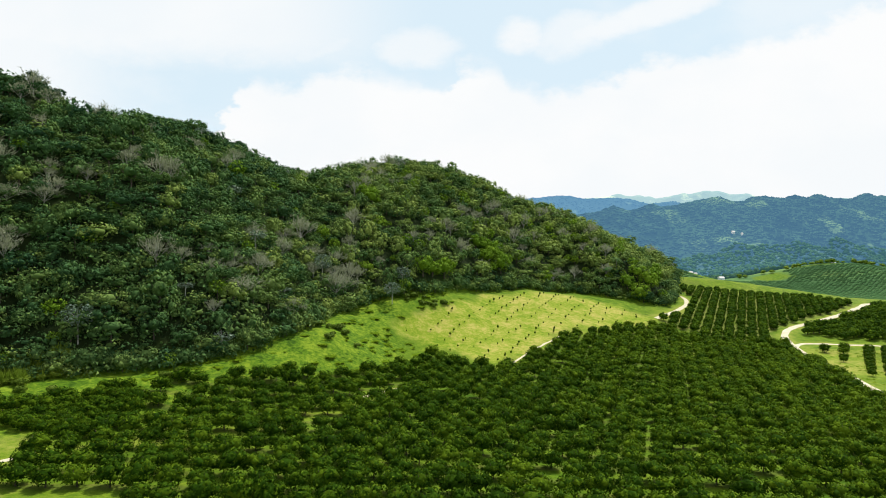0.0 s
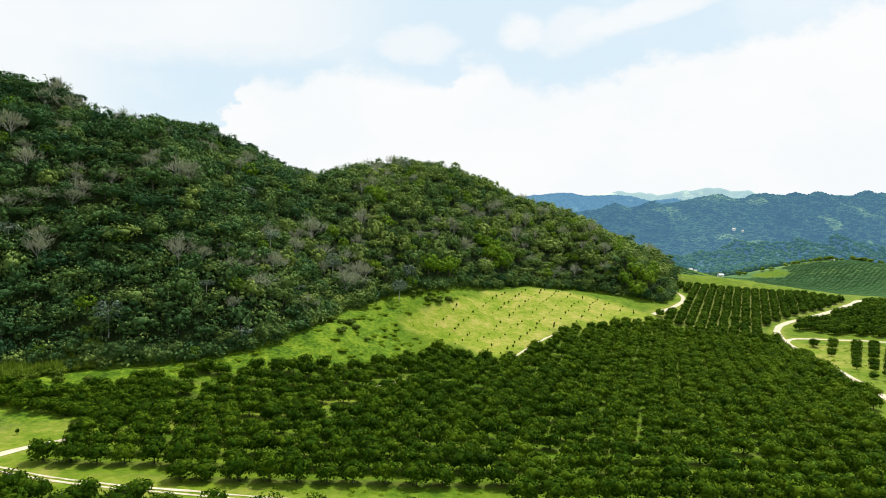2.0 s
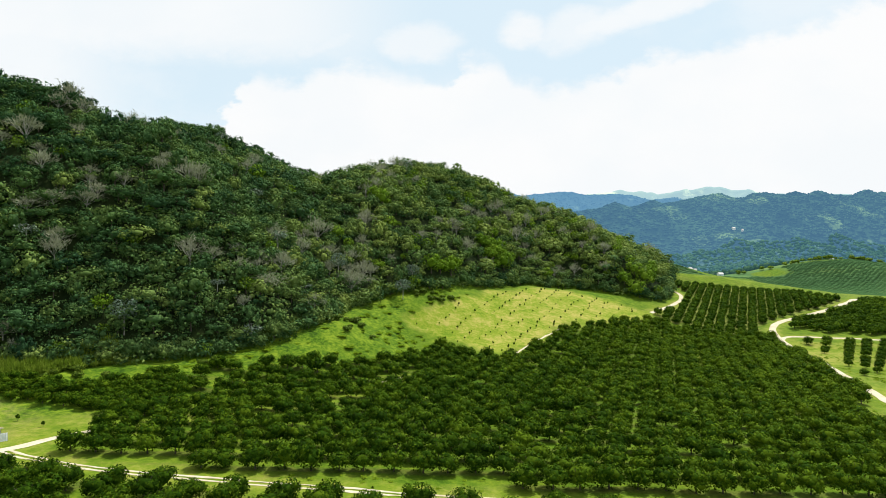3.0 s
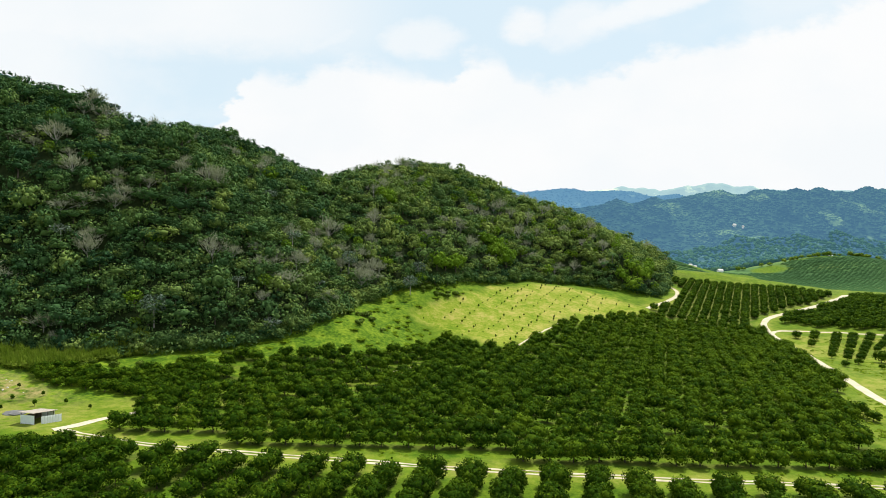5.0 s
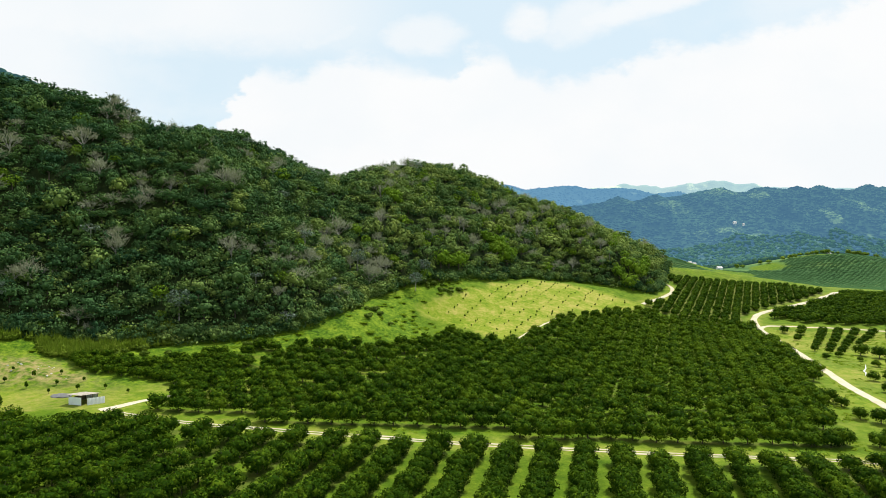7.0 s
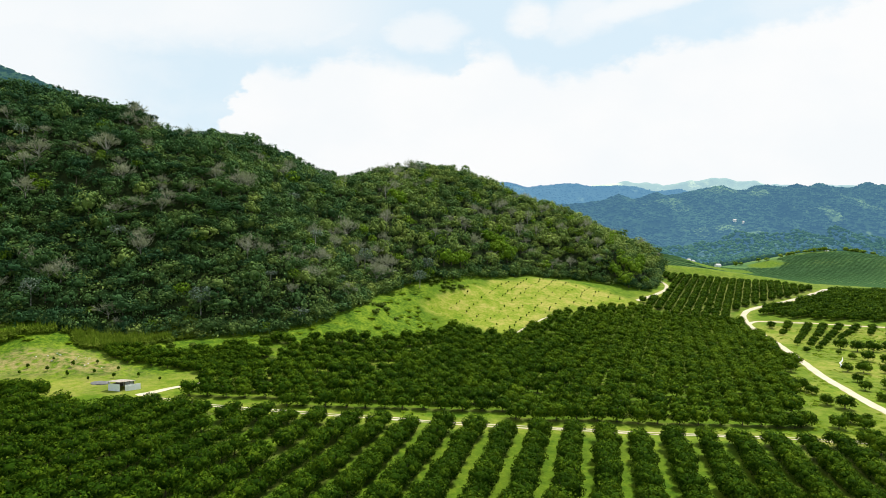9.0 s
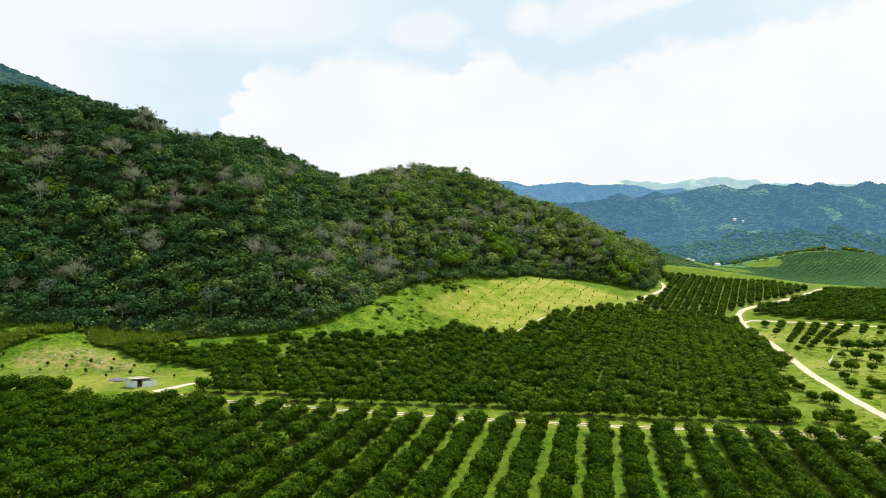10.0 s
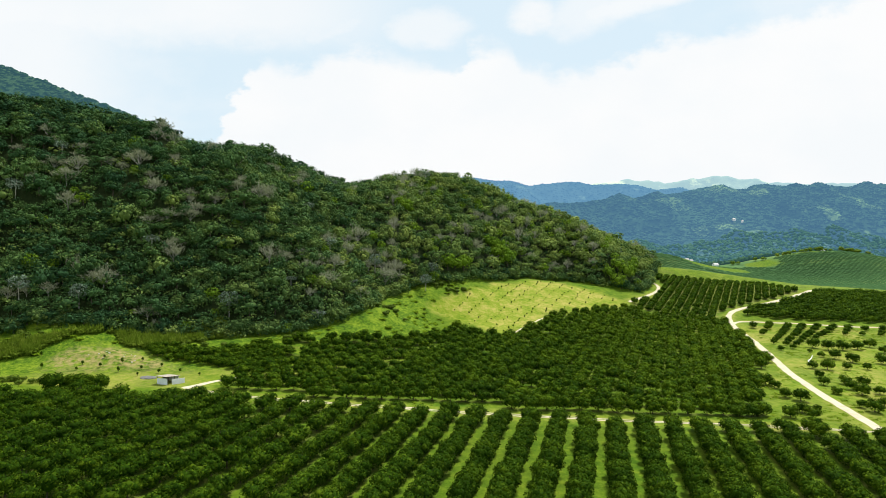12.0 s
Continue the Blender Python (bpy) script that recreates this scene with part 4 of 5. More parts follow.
    single_trees(pale, bx, by, sizes(rng, len(bx), 0.8, 1.1, 0.15), 177, "cecropia_tree", "slender pale-stemmed tree with silvery leaves", "tree", "silver-leaved trees", mats)
    # undergrowth that closes the gaps between the crowns and walls off the forest's edge
    n = len(x)
    bx, by = np.concatenate([x + rng.uniform(-3, 3, n), np.repeat(x[d < 5], 2) + rng.uniform(-3, 3, 2 * (d < 5).sum())]), np.concatenate([y + rng.uniform(-3.5, 1.0, n), np.repeat(y[d < 5], 2) + rng.uniform(-3, 3, 2 * (d < 5).sum())])
    gx, gy = np.meshgrid(np.arange(-215, -40, 4.4), np.arange(100, 215, 4.4))
    gx, gy = gx.ravel() + rng.uniform(-1.5, 1.5, gx.size), gy.ravel() + rng.uniform(-1.5, 1.5, gx.size)
    low_slope = (inside_foot(gx, gy) > 0) & (inside_foot(gx, gy) < 42)
    bx, by = np.concatenate([bx, gx[low_slope]]), np.concatenate([by, gy[low_slope]])
    ok = inside_foot(bx, by) > -1.2
    bx, by = bx[ok], by[ok]
    low = []
    for k in range(4):
        r = np.random.RandomState(160 + k)
        low.append([(*crown_shape(r, 74, 3.2, 2.2, 1.2, 5, 0.75, 0.4, 0.72, 0.42, 0.6), 0)])
    stuff_trees("forest_undergrowth", "dense dark undergrowth below the forest's crowns", low, bx, by, sizes(rng, len(bx), 0.7, 1.35, 0.25), [MAT_FOREST], 165, "undergrowth", 0.2)


build_forest()


CANE = [(-172, 102), (-157, 107), (-150, 113), (-148, 119), (-143, 124.5), (-137, 128.5), (-135, 132), (-132, 129), (-123, 125), (-116, 124), (-110, 131), (-100, 143), (-93, 149), (-100, 150), (-120, 139), (-140, 129), (-150, 122), (-168, 114)]


def cane_shape(r, blades, wide=1.0, loose=1.0):
    """Arching cane blades round one root."""
    a, lean_m, tall = r.rand(blades) * 6.283, r.uniform(0.2, 1.1, blades), r.uniform(1.8, 3.6, blades)
    root = np.stack([r.randn(blades) * 0.45 * loose, r.randn(blades) * 0.45 * loose, np.full(blades, -0.1)], 1)
    out = np.stack([np.cos(a), np.sin(a), np.zeros(blades)], 1)
    side = np.stack([-np.sin(a), np.cos(a), np.zeros(blades)], 1) * r.uniform(0.08, 0.16, blades)[:, None] * wide
    mid = root + out * lean_m[:, None] * 0.4 + np.array([0, 0, 1]) * tall[:, None] * 0.65
    tip = root + out * lean_m[:, None] + np.array([0, 0, 1]) * tall[:, None]
    V = np.stack([root - side * 0.5, root + side * 0.5, mid - side, mid + side, tip], 1).reshape(-1, 3)
    k = np.arange(blades)[:, None, None] * 5
    return V, (np.array([(0, 1, 3), (0, 3, 2), (2, 3, 4)])[None] + k).reshape(-1, 3)


def build_apron():
    """Tall rough grass and scrub between the forest's foot and the orchards."""
    rng = np.random.RandomState(110)
    x, y = rng.uniform(-200, 40, 60000), rng.uniform(95, 262, 60000)
    d = -inside_foot(x, y)
    keep = (d > -1) & (d < 42) & ~within(BLOCK_B, x, y) & ~within(HEDGE, x, y) & ~within(FIELD, x, y) & ~within(SHED_LAND, x, y)
    keep &= rng.rand(len(x)) < 0.35 + 0.65 * lattice_noise(x, y, 8, 9)
    x, y = x[keep][:140], y[keep][:140]
    protos = []
    for k in range(4):
        r = np.random.RandomState(111 + k)
        v, t, f = crown_shape(r, 60, 1.9, 0.42, 0.0, 4, 0.65, 0.5, 0.5, 0.8, 0.3)
        f = f * 0.18 + (0, 0, 1.0)
        protos.append([(v, t, f / np.linalg.norm(f, axis=1)[:, None], 0)])
    stuff_trees("tall_grass", "tall yellow-green grass below the forest", protos, x, y, sizes(rng, len(x), 0.35, 1.2, 0.35), [MAT_TUFT], 115, "grass", lean=lambda v: v * 0 - 0.1)
    # scrub among the grass
    x, y = rng.uniform(-190, 10, 3000), rng.uniform(100, 258, 3000)
    d = -inside_foot(x, y)
    keep = (d > 1) & (d < 40) & ~within(BLOCK_B, x, y) & ~within(HEDGE, x, y) & ~within(FIELD, x, y) & ~within(SHED_LAND, x, y) & (lattice_noise(x, y, 12, 12) > 0.6)
    x, y = x[keep][:90], y[keep][:90]
    bushes = []
    for k in range(3):
        r = np.random.RandomState(120 + k)
        bushes.append([(*limb((0, 0, -0.2), (0, 0, 0.8), 0.08, 0.04, 4), 0), (*crown_shape(r, 150, 1.5, 0.9, 0.9, 5, 0.6, 0.5, 0.55, 0.7), 1)])
    stuff_trees("scrub", "low green scrub among the tall grass", bushes, x, y, sizes(rng, len(x), 0.5, 1.25), [MAT_BARK, MAT_BRUSH], 125, "scrub")


def build_palms():
    """Slender palms that stand above the forest's crowns."""
    rng = np.random.RandomState(180)
    for px, py, tall in ((-152, 290, 8.5), (-113, 307, 8.0), (86, 327, 7.5), (91, 331, 8.5), (-74, 330, 7.5)):
        palm = tagged(new("palm_tree"), "slender palm rising above the forest's crowns", "palm", "palms on the wooded hill")
        palm.matrix_basis = pose(px, py, float(lie(px, py)) - 0.2, 0, 0, rng.uniform(0, 360))
        v, t = joined([limb((0, 0, -0.3), (0.25, 0.1, tall * 0.5), 0.16, 0.12, 6), limb((0.25, 0.1, tall * 0.5), (0.35, 0.25, tall), 0.12, 0.09, 6)])
        new("trunk", tri_mesh("trunk", v, t, [MAT_PALE])).parent = palm
        for k in range(13):
            a, lift = k * 2.4, rng.uniform(0.1, 1.0)
            out = np.array([math.cos(a), math.sin(a), 0.0])
            side = np.array([-math.sin(a), math.cos(a), 0.0])
            V, T = [], []
            n = 8
            for j in range(n + 1):
                u = j / n
                mid = np.array([0.35, 0.25, tall]) + out * 3.0 * u + np.array([0, 0, lift * 2.2 * u - 3.0 * u * u])
                w = 0.62 * math.sin(math.pi * min(0.97, u * 0.85 + 0.12))
                V += [mid - side * w - (0, 0, 0.3 * w), mid, mid + side * w - (0, 0, 0.3 * w)]
                if j < n:
                    b = 3 * j
                    T += [(b, b + 1, b + 3), (b + 1, b + 4, b + 3), (b + 1, b + 2, b + 4), (b + 2, b + 5, b + 4)]
            new("frond", tri_mesh("frond", V, T, [MAT_FOREST], attrs={"tint": np.full(len(V), 0.35)})).parent = palm


def build_weeds():
    """Low weeds and tussocks on the meadow by the road, the headland and the pasture."""
    rng = np.random.RandomState(190)
    x, y = rng.uniform(-170, 250, 24000), rng.uniform(72, 262, 24000)
    keep = ~within(BLOCK_A, x, y) & ~within(BLOCK_B, x, y) & ~within(HEDGE, x, y) & ~within(CANE, x, y) & (inside_foot(x, y) < -6)
    keep &= ((x > 75) | (y < 90)) & ~within(SHED_LAND, x, y) & (lattice_noise(x, y, 9, 19) + 0.3 * rng.rand(len(x)) > 0.62)
    keep &= np.minimum.reduce([near_line(r, x, y) for r in (HEADLAND, MAIN_ROAD, BRANCH, SHED_TRACK)]) > 2.6
    x, y = x[keep][:2600], y[keep][:2600]
    protos = []
    for k in range(3):
        v, t, f = crown_shape(np.random.RandomState(191 + k), 18, 0.7, 0.3, 0.05, 2, 0.6, 0.5, 0.4, 0.7, 0.3)
        f = f * 0.25 + (0, 0, 1.0)
        protos.append([(v, t, f / np.linalg.norm(f, axis=1)[:, None], 0)])
    stuff_trees("meadow_weeds", "low weeds and tussocks scattered over the open grass", protos, x, y, sizes(rng, len(x), 0.45, 1.3, 0.3), [MAT_WEED], 195, "weeds")


def build_cane():
    """A tall band of cane grass below the forest, behind the pasture."""
    rng = np.random.RandomState(150)
    x, y = rng.uniform(-170, -90, 9000), rng.uniform(100, 152, 9000)
    keep = within(CANE, x, y)
    x, y = x[keep][:620], y[keep][:620]
    protos = []
    for k in range(4):
        r = np.random.RandomState(151 + k)
        protos.append([(*crown_shape(r, 60, 1.5, 1.1, 0.9, 5, 0.65, 0.45, 0.5, 0.75, 0.35), 0), (*cane_shape(r, 22, 0.8), 0)])
    stuff_trees("cane_grass", "tall olive-green cane grass between pasture and forest", protos, x, y, sizes(rng, len(x), 0.7, 1.15, 0.2), [MAT_CANE], 155, "grass")
    # shrubs along the pasture's near edge, tall trees at the orchard's corner
    shrubs = [[(*limb((0, 0, -0.2), (0, 0, 0.8), 0.08, 0.04, 4), 0), (*crown_shape(np.random.RandomState(156 + k), 170, 1.6, 0.9, 0.8, 5, 0.6, 0.5, 0.5, 0.7), 1)] for k in range(2)]
    sx, sy = np.array([(-142, 90.5), (-140, 92), (-138, 93.5), (-136, 89), (-133, 90.5), (-130.5, 91.5), (-128, 92), (-146, 88.5)]).T
    single_trees(shrubs, sx, sy, sizes(rng, len(sx), 0.6, 1.1), 158, "shrub", "low green shrub at the pasture's edge", "shrub", "shrubs in the pasture", [MAT_BARK, MAT_BRUSH])
    tall = citrus_protos(159, 800, 0.42, 2)
    sx, sy = np.array([(-117, 85), (-113.5, 84), (-109, 84.5), (-120, 81)]).T
    single_trees(tall, sx, sy, sizes(rng, len(sx), 1.15, 1.4), 159, "orange_tree", "tall spreading orange tree at the orchard's corner", "tree", "tall trees at the orchard's corner", [MAT_BARK, MAT_CITRUS])


def build_saplings():
    r = np.random.RandomState(130)
    protos = [[(*limb((0, 0, -0.1), (0, 0, 0.8), 0.05, 0.03, 4), 0), (*crown_shape(np.random.RandomState(131 + k), 70, 0.38, 0.62, 0.95, 3, 0.5, 0.55, 0.34, 0.8), 1)] for k in range(3)]
    mats = [MAT_BARK, MAT_CITRUS]
    x, y = rows_in(FIELD, (24.0, 6.2, 1.5), 5.0, 133, 0.12, 0.7)
    ok = near_line(FIELD + FIELD[:1], x, y) > 3.5
    x, y = x[ok], y[ok]
    single_trees(protos, x, y, sizes(r, len(x), 0.5, 1.05, 0.2), 134, "orange_sapling", "small dark orange sapling in a mown yellow field", "sapling", "saplings of the sloping field", mats)
    near = [(-129.7, 108.8), (-129.1, 104.8), (-124.7, 112.7), (-123, 107.6), (-117.4, 110.6), (-112.7, 114.7), (-110.1, 109), (-115.8, 105.6), (-107.6, 102.4), (-102.9, 106.7), (-105, 112.5), (-97.3, 109.6), (-89.2, 106.1), (-140, 104), (-146, 112)]
    x, y = np.array(near).T
    single_trees(protos, x, y, sizes(r, len(x), 0.85, 1.25, 0.2), 136, "orange_sapling", "small orange sapling on the grass beside the shed", "sapling", "saplings round the shed", mats)


def prism(bm, lo, hi, bevel=0.0):
    """A bevelled block between two corners."""
    made = bmesh.ops.create_cube(bm, size=1.0)["verts"]
    for v in made:
        v.co = Vector([lo[k] + (v.co[k] + 0.5) * (hi[k] - lo[k]) for k in range(3)])
    if bevel:
        es = list({e for v in made for e in v.link_edges})
        bmesh.ops.bevel(bm, geom=es, offset=bevel, segments=1, affect="EDGES")


def corrugated(bm, width, depth, pitch=0.28, amp=0.035, thick=0.02):
    """A corrugated sheet in the xy plane, ribs along y, with thickness."""
    n = int(width / pitch * 4)
    rows = []
    for zoff in (0.0, -thick):
        for yy in (0.0, depth):
            rows.append([bm.verts.new((width * k / n, yy, amp * math.sin(k * math.pi / 2) + zoff)) for k in range(n + 1)])
    a, b, c, d = rows
    for k in range(n):
        bm.faces.new((a[k], a[k + 1], b[k + 1], b[k]))
        bm.faces.new((c[k + 1], c[k], d[k], d[k + 1]))
        bm.faces.new((a[k + 1], a[k], c[k], c[k + 1]))
        bm.faces.new((b[k], b[k + 1], d[k + 1], d[k]))
    for k in (0, n):
        bm.faces.new((a[k], b[k], d[k], c[k]))


def sheet(name, width, depth, material, parent, m, label=""):
    bm = bmesh.new()
    corrugated(bm, width, depth)
    bm.transform(m)
    return part(name, bm, material, parent, label)


def build_shed():
    x0, y0 = -97.0, 94.4
    z0 = float(lie(x0 + 1.7, y0 + 2.5))
    shed = tagged(new("shed"), "small open-sided farm shed with pale zinc front and weathered roof", "shed")
    shed.matrix_basis = pose(x0, y0, z0, 0, 0, -12)
    W, D, H = 3.6, 5.0, 2.45
    up = Matrix.Rotation(radians(90), 4, "X")
    sheet("front_wall", W, H - 0.55, MAT_ZINC, shed, Matrix.Translation((0, 0, 0.05)) @ up, "pale blue-white corrugated zinc wall")
    sheet("back_wall", W, H - 0.9, MAT_ZINC, shed, Matrix.Translation((0, D, 0.05)) @ up)
    sheet("side_wall", D - 0.1, H - 0.95, MAT_POST, shed, Matrix.Translation((-0.03, 0.05, 0.05)) @ Matrix.Rotation(radians(90), 4, "Z") @ up, "dark weathered side wall")
    sheet("roof", W + 0.9, D + 1.0, MAT_RUST, shed, Matrix.Translation((-0.4, -0.5, H + 0.18)) @ Matrix.Rotation(radians(-8), 4, "X"), "weathered grey-brown corrugated roof sheets")
    for px, py in ((0.06, 0.1), (W - 0.06, 0.1), (0.06, D - 0.1), (W - 0.06, D - 0.1), (W - 0.06, D * 0.36), (W - 0.06, D * 0.68)):
        bm = bmesh.new()
        prism(bm, (px - 0.06, py - 0.06, -0.25), (px + 0.06, py + 0.06, H - 0.14 * py), 0.01)
        part("post", bm, MAT_POST, shed)
    for py in (0.05, D * 0.5, D - 0.05):
        bm = bmesh.new()
        prism(bm, (-0.3, py - 0.05, H - 0.14 * py - 0.02), (W + 0.35, py + 0.05, H - 0.14 * py + 0.06), 0.01)
        part("rafter", bm, MAT_POST, shed)
    # a loose white sheet propped against the open side
    panel = tagged(new("white_sheet"), "white corrugated sheet propped against the shed's open side", "metal sheet")
    panel.matrix_basis = pose(-92.3, 94.2, float(lie(-91.8, 95)) - 0.05, 0, 0, 40)
    sheet("corrugated_sheet", 3.7, 1.65, MAT_WHITE, panel, Matrix.Rotation(radians(83), 4, "X"))
    # gravel heap behind the shed
    bm = bmesh.new()
    bmesh.ops.create_icosphere(bm, subdivisions=3, radius=1)
    for v in bm.verts:
        v.co = Vector((v.co.x * 2.6, v.co.y * 1.8, max(v.co.z, -0.2) * 0.55)) * (1 + 0.18 * noise.noise(v.co * 2.3))
    me = bpy.data.meshes.new("gravel_heap")
    bm.to_mesh(me)
    bm.free()
    me.materials.append(MAT_GRAVEL)
    heap = tagged(new("gravel_heap", me), "low heap of grey gravel beside the shed", "gravel")
    heap.matrix_basis = pose(-103.6, 101.2, float(lie(-103.6, 101.2)))
    rng = np.random.RandomState(140)
    bm = bmesh.new()
    bmesh.ops.create_icosphere(bm, subdivisions=2, radius=0.32)
    for v in bm.verts:
        v.co *= 1 + 0.35 * noise.noise(v.co * 5)
        v.co.z *= 0.6
    me = bpy.data.meshes.new("stone")
    bm.to_mesh(me)
    bm.free()
    me.materials.append(MAT_STONE)
    for k in range(16):
        sx, sy = rng.uniform(-131, -110), rng.uniform(112, 118)
        st = tagged(new("stone", me), "pale limestone lying in the grass", "stone", "stones in the pasture")
        st.matrix_basis = pose(sx, sy, float(lie(sx, sy)) + 0.04, 0, 0, rng.uniform(0, 360)) @ Matrix.Scale(rng.uniform(0.4, 0.95), 4)


def build_sheeting():
    """A long strip of white plastic sheeting on the grass beside the main road."""
    line = np.array([(134, 159), (137, 163), (139, 167), (143, 172), (147, 178)])
    t = np.linspace(0, 1, 40)
    path = np.stack([np.interp(t, np.linspace(0, 1, 5), line[:, k]) for k in (0, 1)], 1)
    nor = np.array([-0.78, 0.62])
    w = 0.22 * np.sin(np.pi * np.clip(t, 0.02, 0.98)) ** 0.5 * (0.75 + 0.5 * lattice_noise(t * 40, t * 0, 5, 15))
    rim = np.concatenate([path + nor * w[:, None], (path - nor * w[:, None])])
    z = lie(rim[:, 0], rim[:, 1]) + 0.16
    V = np.column_stack([rim, z])
    k = np.arange(39)
    T = np.concatenate([np.stack([k, k + 40, k + 41], 1), np.stack([k, k + 41, k + 1], 1)])
    V[:, 2] += 0.35 * lattice_noise(V[:, 0] * 3, V[:, 1] * 3, 3, 16)
    me = tri_mesh("plastic_sheeting", V, T, [MAT_WHITE], smooth_faces=True)
    strip = tagged(new("plastic_sheeting", me), "long crumpled strip of white plastic sheeting on the grass", "plastic sheet")
    thick = strip.modifiers.new("thickness", "SOLIDIFY")
    thick.thickness = 0.12


def mountain_range(name, label, knots, y0, y1, foot, mat, seed, nx=260, ny=60, rough=1.0, clumps=0, span=None):
    """A range of wooded mountains: spurs running down from an uneven crest, with crowns all over its face."""
    kx, kz = np.array(knots, float).T
    xs, vs = np.linspace(kx[0], kx[-1], nx), np.linspace(0, 1.25, ny)
    X, Vv = np.meshgrid(xs, vs, indexing="ij")

    def rise(X, Vv):
        Y = y0 + (y1 - y0) * Vv
        warp = (lattice_noise(X, Y, 210, seed) - 0.5) * 240 + (lattice_noise(X, Y, 90, seed + 5) - 0.5) * 70
        spur = np.abs(lattice_noise(X + warp, Y * 0.5, 150, seed + 1) - 0.5) * 2
        spur = spur * 0.7 + np.abs(lattice_noise(X + warp * 0.6, Y * 0.7, 64, seed + 6) - 0.5) * 0.6
        prof = np.where(Vv < 1, Vv ** 0.9, 1 - (Vv - 1) * 1.6)
        crest = np.interp(X, kx, kz)
        fade = np.clip(Vv * (1.02 - np.clip(Vv, 0, 1)) * 3.4, 0, 1)
        z = foot + (crest - foot) * prof - spur * 125 * rough * fade
        small = (lattice_noise(X, Y, 46, seed + 2) - 0.5) * 16 + (lattice_noise(X, Y, 17, seed + 3) - 0.5) * 7 + (lattice_noise(X, Y, 60, seed + 4) - 0.5) * 14
        return Y, z + small * rough * (0.25 + 0.75 * np.clip(fade * 1.6, 0, 1))

    Y, Z = rise(X, Vv)
    V, T = np.stack([X.ravel(), Y.ravel(), Z.ravel()], 1), grid_tris(nx, ny)
    if clumps:
        rng = np.random.RandomState(seed + 9)
        lo, hi = span or (kx[0], kx[-1])
        cx, cv = rng.uniform(lo, hi, clumps), 1.02 - 0.98 * rng.rand(clumps) ** 1.35
        cy, cz = rise(cx, cv)
        s = rng.uniform(3.0, 6.5, (clumps, 1, 1)) * (0.55 + 0.45 * np.clip(1.25 - cv, 0, 1))[:, None, None]
        blob = OCT_V[None] * rng.uniform(0.7, 1.25, (clumps, 6, 1)) * s * (1.35, 1.35, 0.7) + np.stack([cx, cy, cz - 0.6], 1)[:, None]
        CT = (OCT_T[None] + (np.arange(clumps) * 6)[:, None, None]).reshape(-1, 3)
        tagged(new("far_woods", tri_mesh("far_woods", blob.reshape(-1, 3), CT, [mat], smooth_faces=True)), "woods covering " + label, "woods", kind="stuff")
    me = tri_mesh(name, V, T, [mat], smooth_faces=True)
    return tagged(new(name, me), label, "mountains", kind="structure"), rise


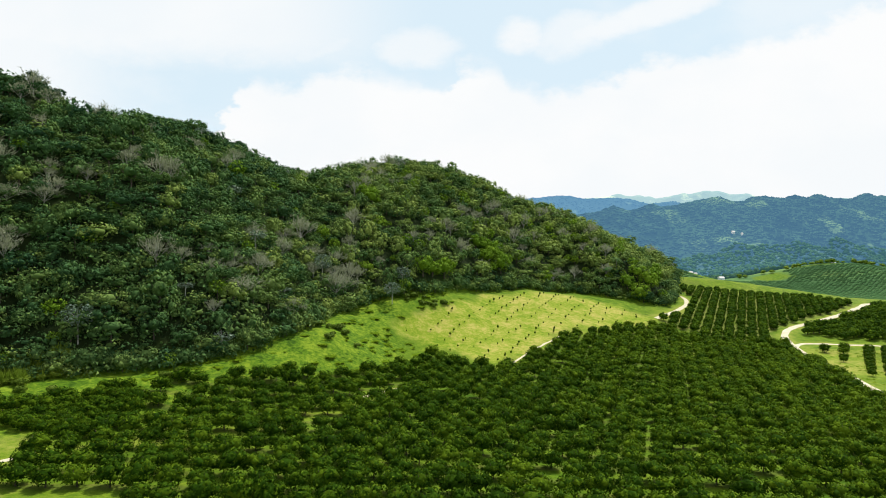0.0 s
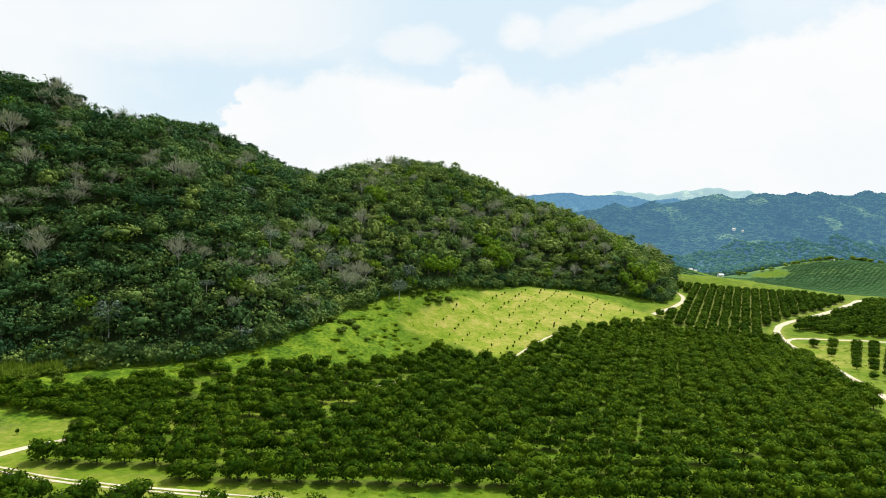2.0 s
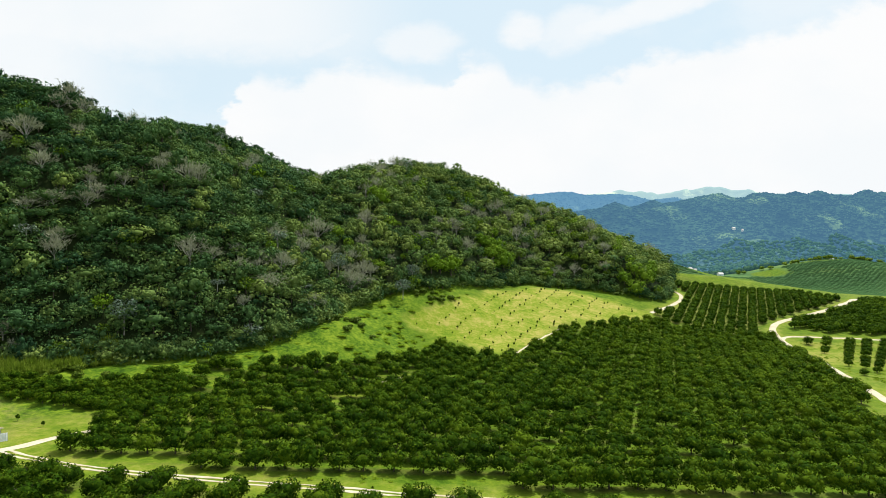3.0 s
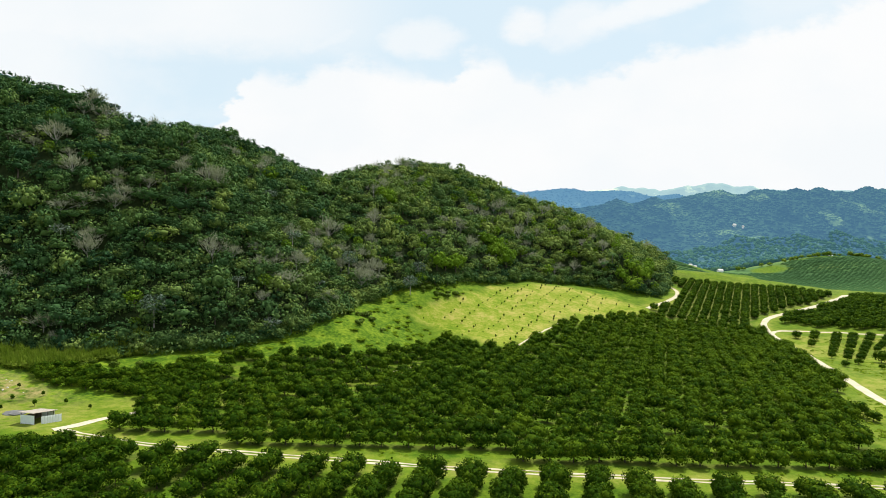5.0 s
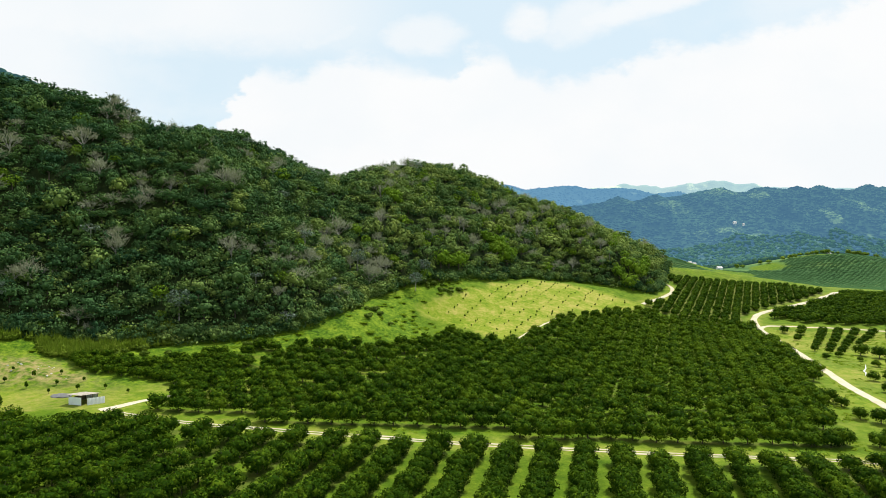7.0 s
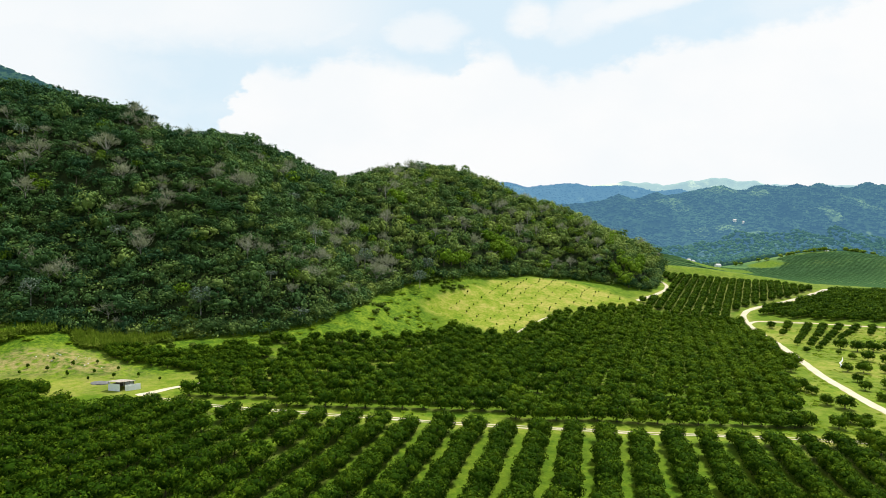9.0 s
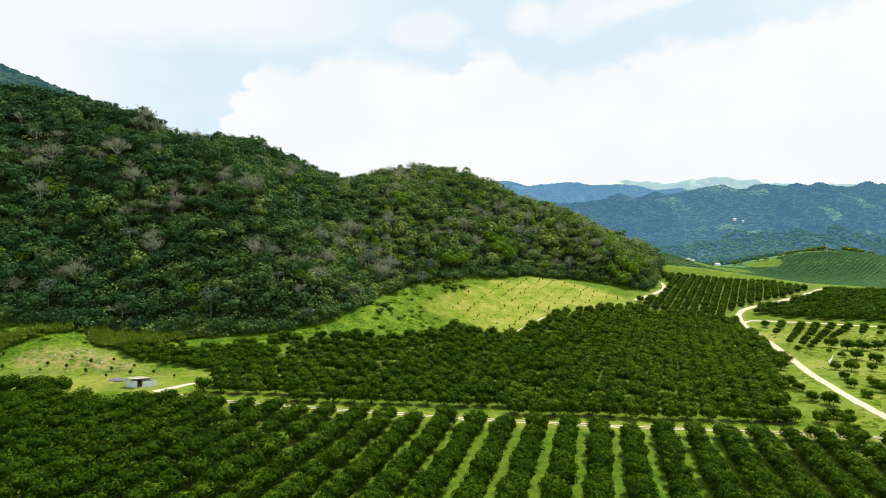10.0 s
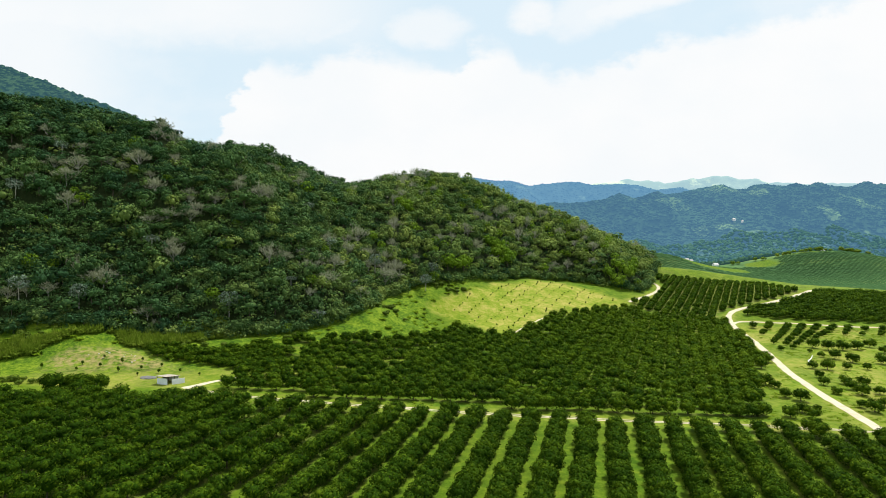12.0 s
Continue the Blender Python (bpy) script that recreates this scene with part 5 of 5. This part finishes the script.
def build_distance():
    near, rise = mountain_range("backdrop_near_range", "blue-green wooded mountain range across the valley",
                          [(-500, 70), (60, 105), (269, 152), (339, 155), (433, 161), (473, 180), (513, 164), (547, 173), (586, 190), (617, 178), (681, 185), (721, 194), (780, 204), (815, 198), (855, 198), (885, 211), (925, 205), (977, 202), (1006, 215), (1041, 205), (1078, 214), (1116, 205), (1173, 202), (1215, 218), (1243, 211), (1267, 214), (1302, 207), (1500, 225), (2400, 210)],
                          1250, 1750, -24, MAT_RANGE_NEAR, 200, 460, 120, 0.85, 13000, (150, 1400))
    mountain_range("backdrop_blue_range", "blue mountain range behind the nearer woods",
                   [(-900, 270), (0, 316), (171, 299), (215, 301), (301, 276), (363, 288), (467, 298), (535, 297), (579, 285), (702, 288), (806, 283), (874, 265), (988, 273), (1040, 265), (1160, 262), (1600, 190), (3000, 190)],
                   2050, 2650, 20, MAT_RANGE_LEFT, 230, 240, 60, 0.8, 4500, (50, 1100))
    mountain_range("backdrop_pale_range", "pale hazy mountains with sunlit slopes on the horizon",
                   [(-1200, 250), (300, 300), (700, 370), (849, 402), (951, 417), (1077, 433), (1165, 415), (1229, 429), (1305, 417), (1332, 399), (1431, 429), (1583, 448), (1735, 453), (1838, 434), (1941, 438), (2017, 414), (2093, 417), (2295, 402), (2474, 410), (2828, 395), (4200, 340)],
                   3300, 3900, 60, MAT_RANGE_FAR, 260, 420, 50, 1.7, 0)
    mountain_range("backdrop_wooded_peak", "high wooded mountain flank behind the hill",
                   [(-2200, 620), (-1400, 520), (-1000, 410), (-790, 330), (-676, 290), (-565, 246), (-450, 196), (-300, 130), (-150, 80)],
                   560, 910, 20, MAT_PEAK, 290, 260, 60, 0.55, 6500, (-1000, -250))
    # woods on the valley floor
    rng = np.random.RandomState(300)
    x, y = rng.uniform(150, 1500, 34000), rng.uniform(640, 1330, 34000)
    dens = lattice_noise(x, y, 70, 31) * 0.7 + lattice_noise(x, y, 23, 32) * 0.3
    keep = dens > np.interp(y, [640, 900, 1060, 1120], [0.85, 0.72, 0.22, 0.05])
    keep &= (open_slopes(x, y) < 0.3) & (y > 1046)
    x, y = x[keep][:5500], y[keep][:5500]
    blobs = []
    for k in range(5):
        v = np.concatenate([ICO_V * rng.uniform(0.7, 1.2, (12, 1)) * (4.0, 4.0, 3.6) + (0, 0, 3.4), OCT_V * rng.uniform(0.7, 1.2, (6, 1)) * 2.6 + (2.2, 0.8, 5.0)])
        blobs.append([(v, np.concatenate([ICO_T, OCT_T + 12]), 0)])
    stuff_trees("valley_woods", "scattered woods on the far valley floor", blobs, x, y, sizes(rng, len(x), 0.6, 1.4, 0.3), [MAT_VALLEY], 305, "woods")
    # darker woods climbing the foot of the near range
    n = 7000
    cx, cv = rng.uniform(250, 1400, n), 0.42 * rng.rand(n) ** 1.5
    cy, cz = rise(cx, cv)
    s = rng.uniform(3.0, 6.5, (n, 1, 1))
    blob = OCT_V[None] * rng.uniform(0.7, 1.25, (n, 6, 1)) * s * (1.2, 1.2, 0.8) + np.stack([cx, cy, cz + 1.5], 1)[:, None]
    CT = (OCT_T[None] + (np.arange(n) * 6)[:, None, None]).reshape(-1, 3)
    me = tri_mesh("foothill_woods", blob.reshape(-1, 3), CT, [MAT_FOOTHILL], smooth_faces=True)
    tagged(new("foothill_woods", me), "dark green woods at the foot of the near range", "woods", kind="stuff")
    # bright crowns along the far knoll's crest
    crest = [[(*limb((0, 0, -0.5), (0, 0, 4), 0.25, 0.15, 4), 0), (*crown_shape(np.random.RandomState(310 + k), 160, 4.2, 3.4, 4.0, 7, 0.62, 0.48, 1.3, 0.75), 1)] for k in range(3)]
    tx, ty = np.concatenate([560 + 175 * rng.rand(34), 480 + 60 * rng.rand(6)]), np.concatenate([1000 + 24 * rng.rand(34), 1000 + 10 * rng.rand(6)])
    single_trees(crest, tx, ty, sizes(rng, 40, 0.5, 1.15, 0.2), 312, "knoll_tree", "bright green broadleaf tree on a far knoll", "tree", "trees on the far knoll", [MAT_BARK, MAT_KNOLL])
    # houses far off
    for hx, hy, hz, w in ((722, 1530, None, 8), (741, 1522, None, 5), (452, 1000, 0, 9), (395, 985, 0, 6), (404, 988, 0, 5), (668, 1046, 0, 7), (640, 1180, 0, 6), (665, 1190, 0, 5), (700, 1190, 0, 6)):
        if hz is None:
            hz = float(rise(np.array([hx]), np.array([(hy - 1250) / 500]))[1][0]) + 3
        else:
            hz = float(lie(hx, hy)) - 0.2
        house = tagged(new("house"), "small pale house with a grey roof, far off among trees", "house", "far houses")
        house.matrix_basis = pose(hx, hy, hz, 0, 0, 12)
        bm = bmesh.new()
        prism(bm, (-w / 2, -w / 3, -2), (w / 2, w / 3, 3.2))
        part("wall", bm, MAT_WHITE, house)
        bm = bmesh.new()
        a = [bm.verts.new(p) for p in ((-w / 2 - 0.6, -w / 3 - 0.6, 3.1), (w / 2 + 0.6, -w / 3 - 0.6, 3.1), (w / 2 + 0.6, w / 3 + 0.6, 3.1), (-w / 2 - 0.6, w / 3 + 0.6, 3.1), (-w / 2, 0, 5.8), (w / 2, 0, 5.8))]
        for f in ((0, 1, 5, 4), (2, 3, 4, 5), (1, 2, 5), (3, 0, 4), (3, 2, 1, 0)):
            bm.faces.new([a[k] for k in f])
        part("roof", bm, MAT_ROOF, house)


build_apron()
build_palms()
build_weeds()
build_cane()
build_saplings()
build_shed()
build_sheeting()
build_distance()
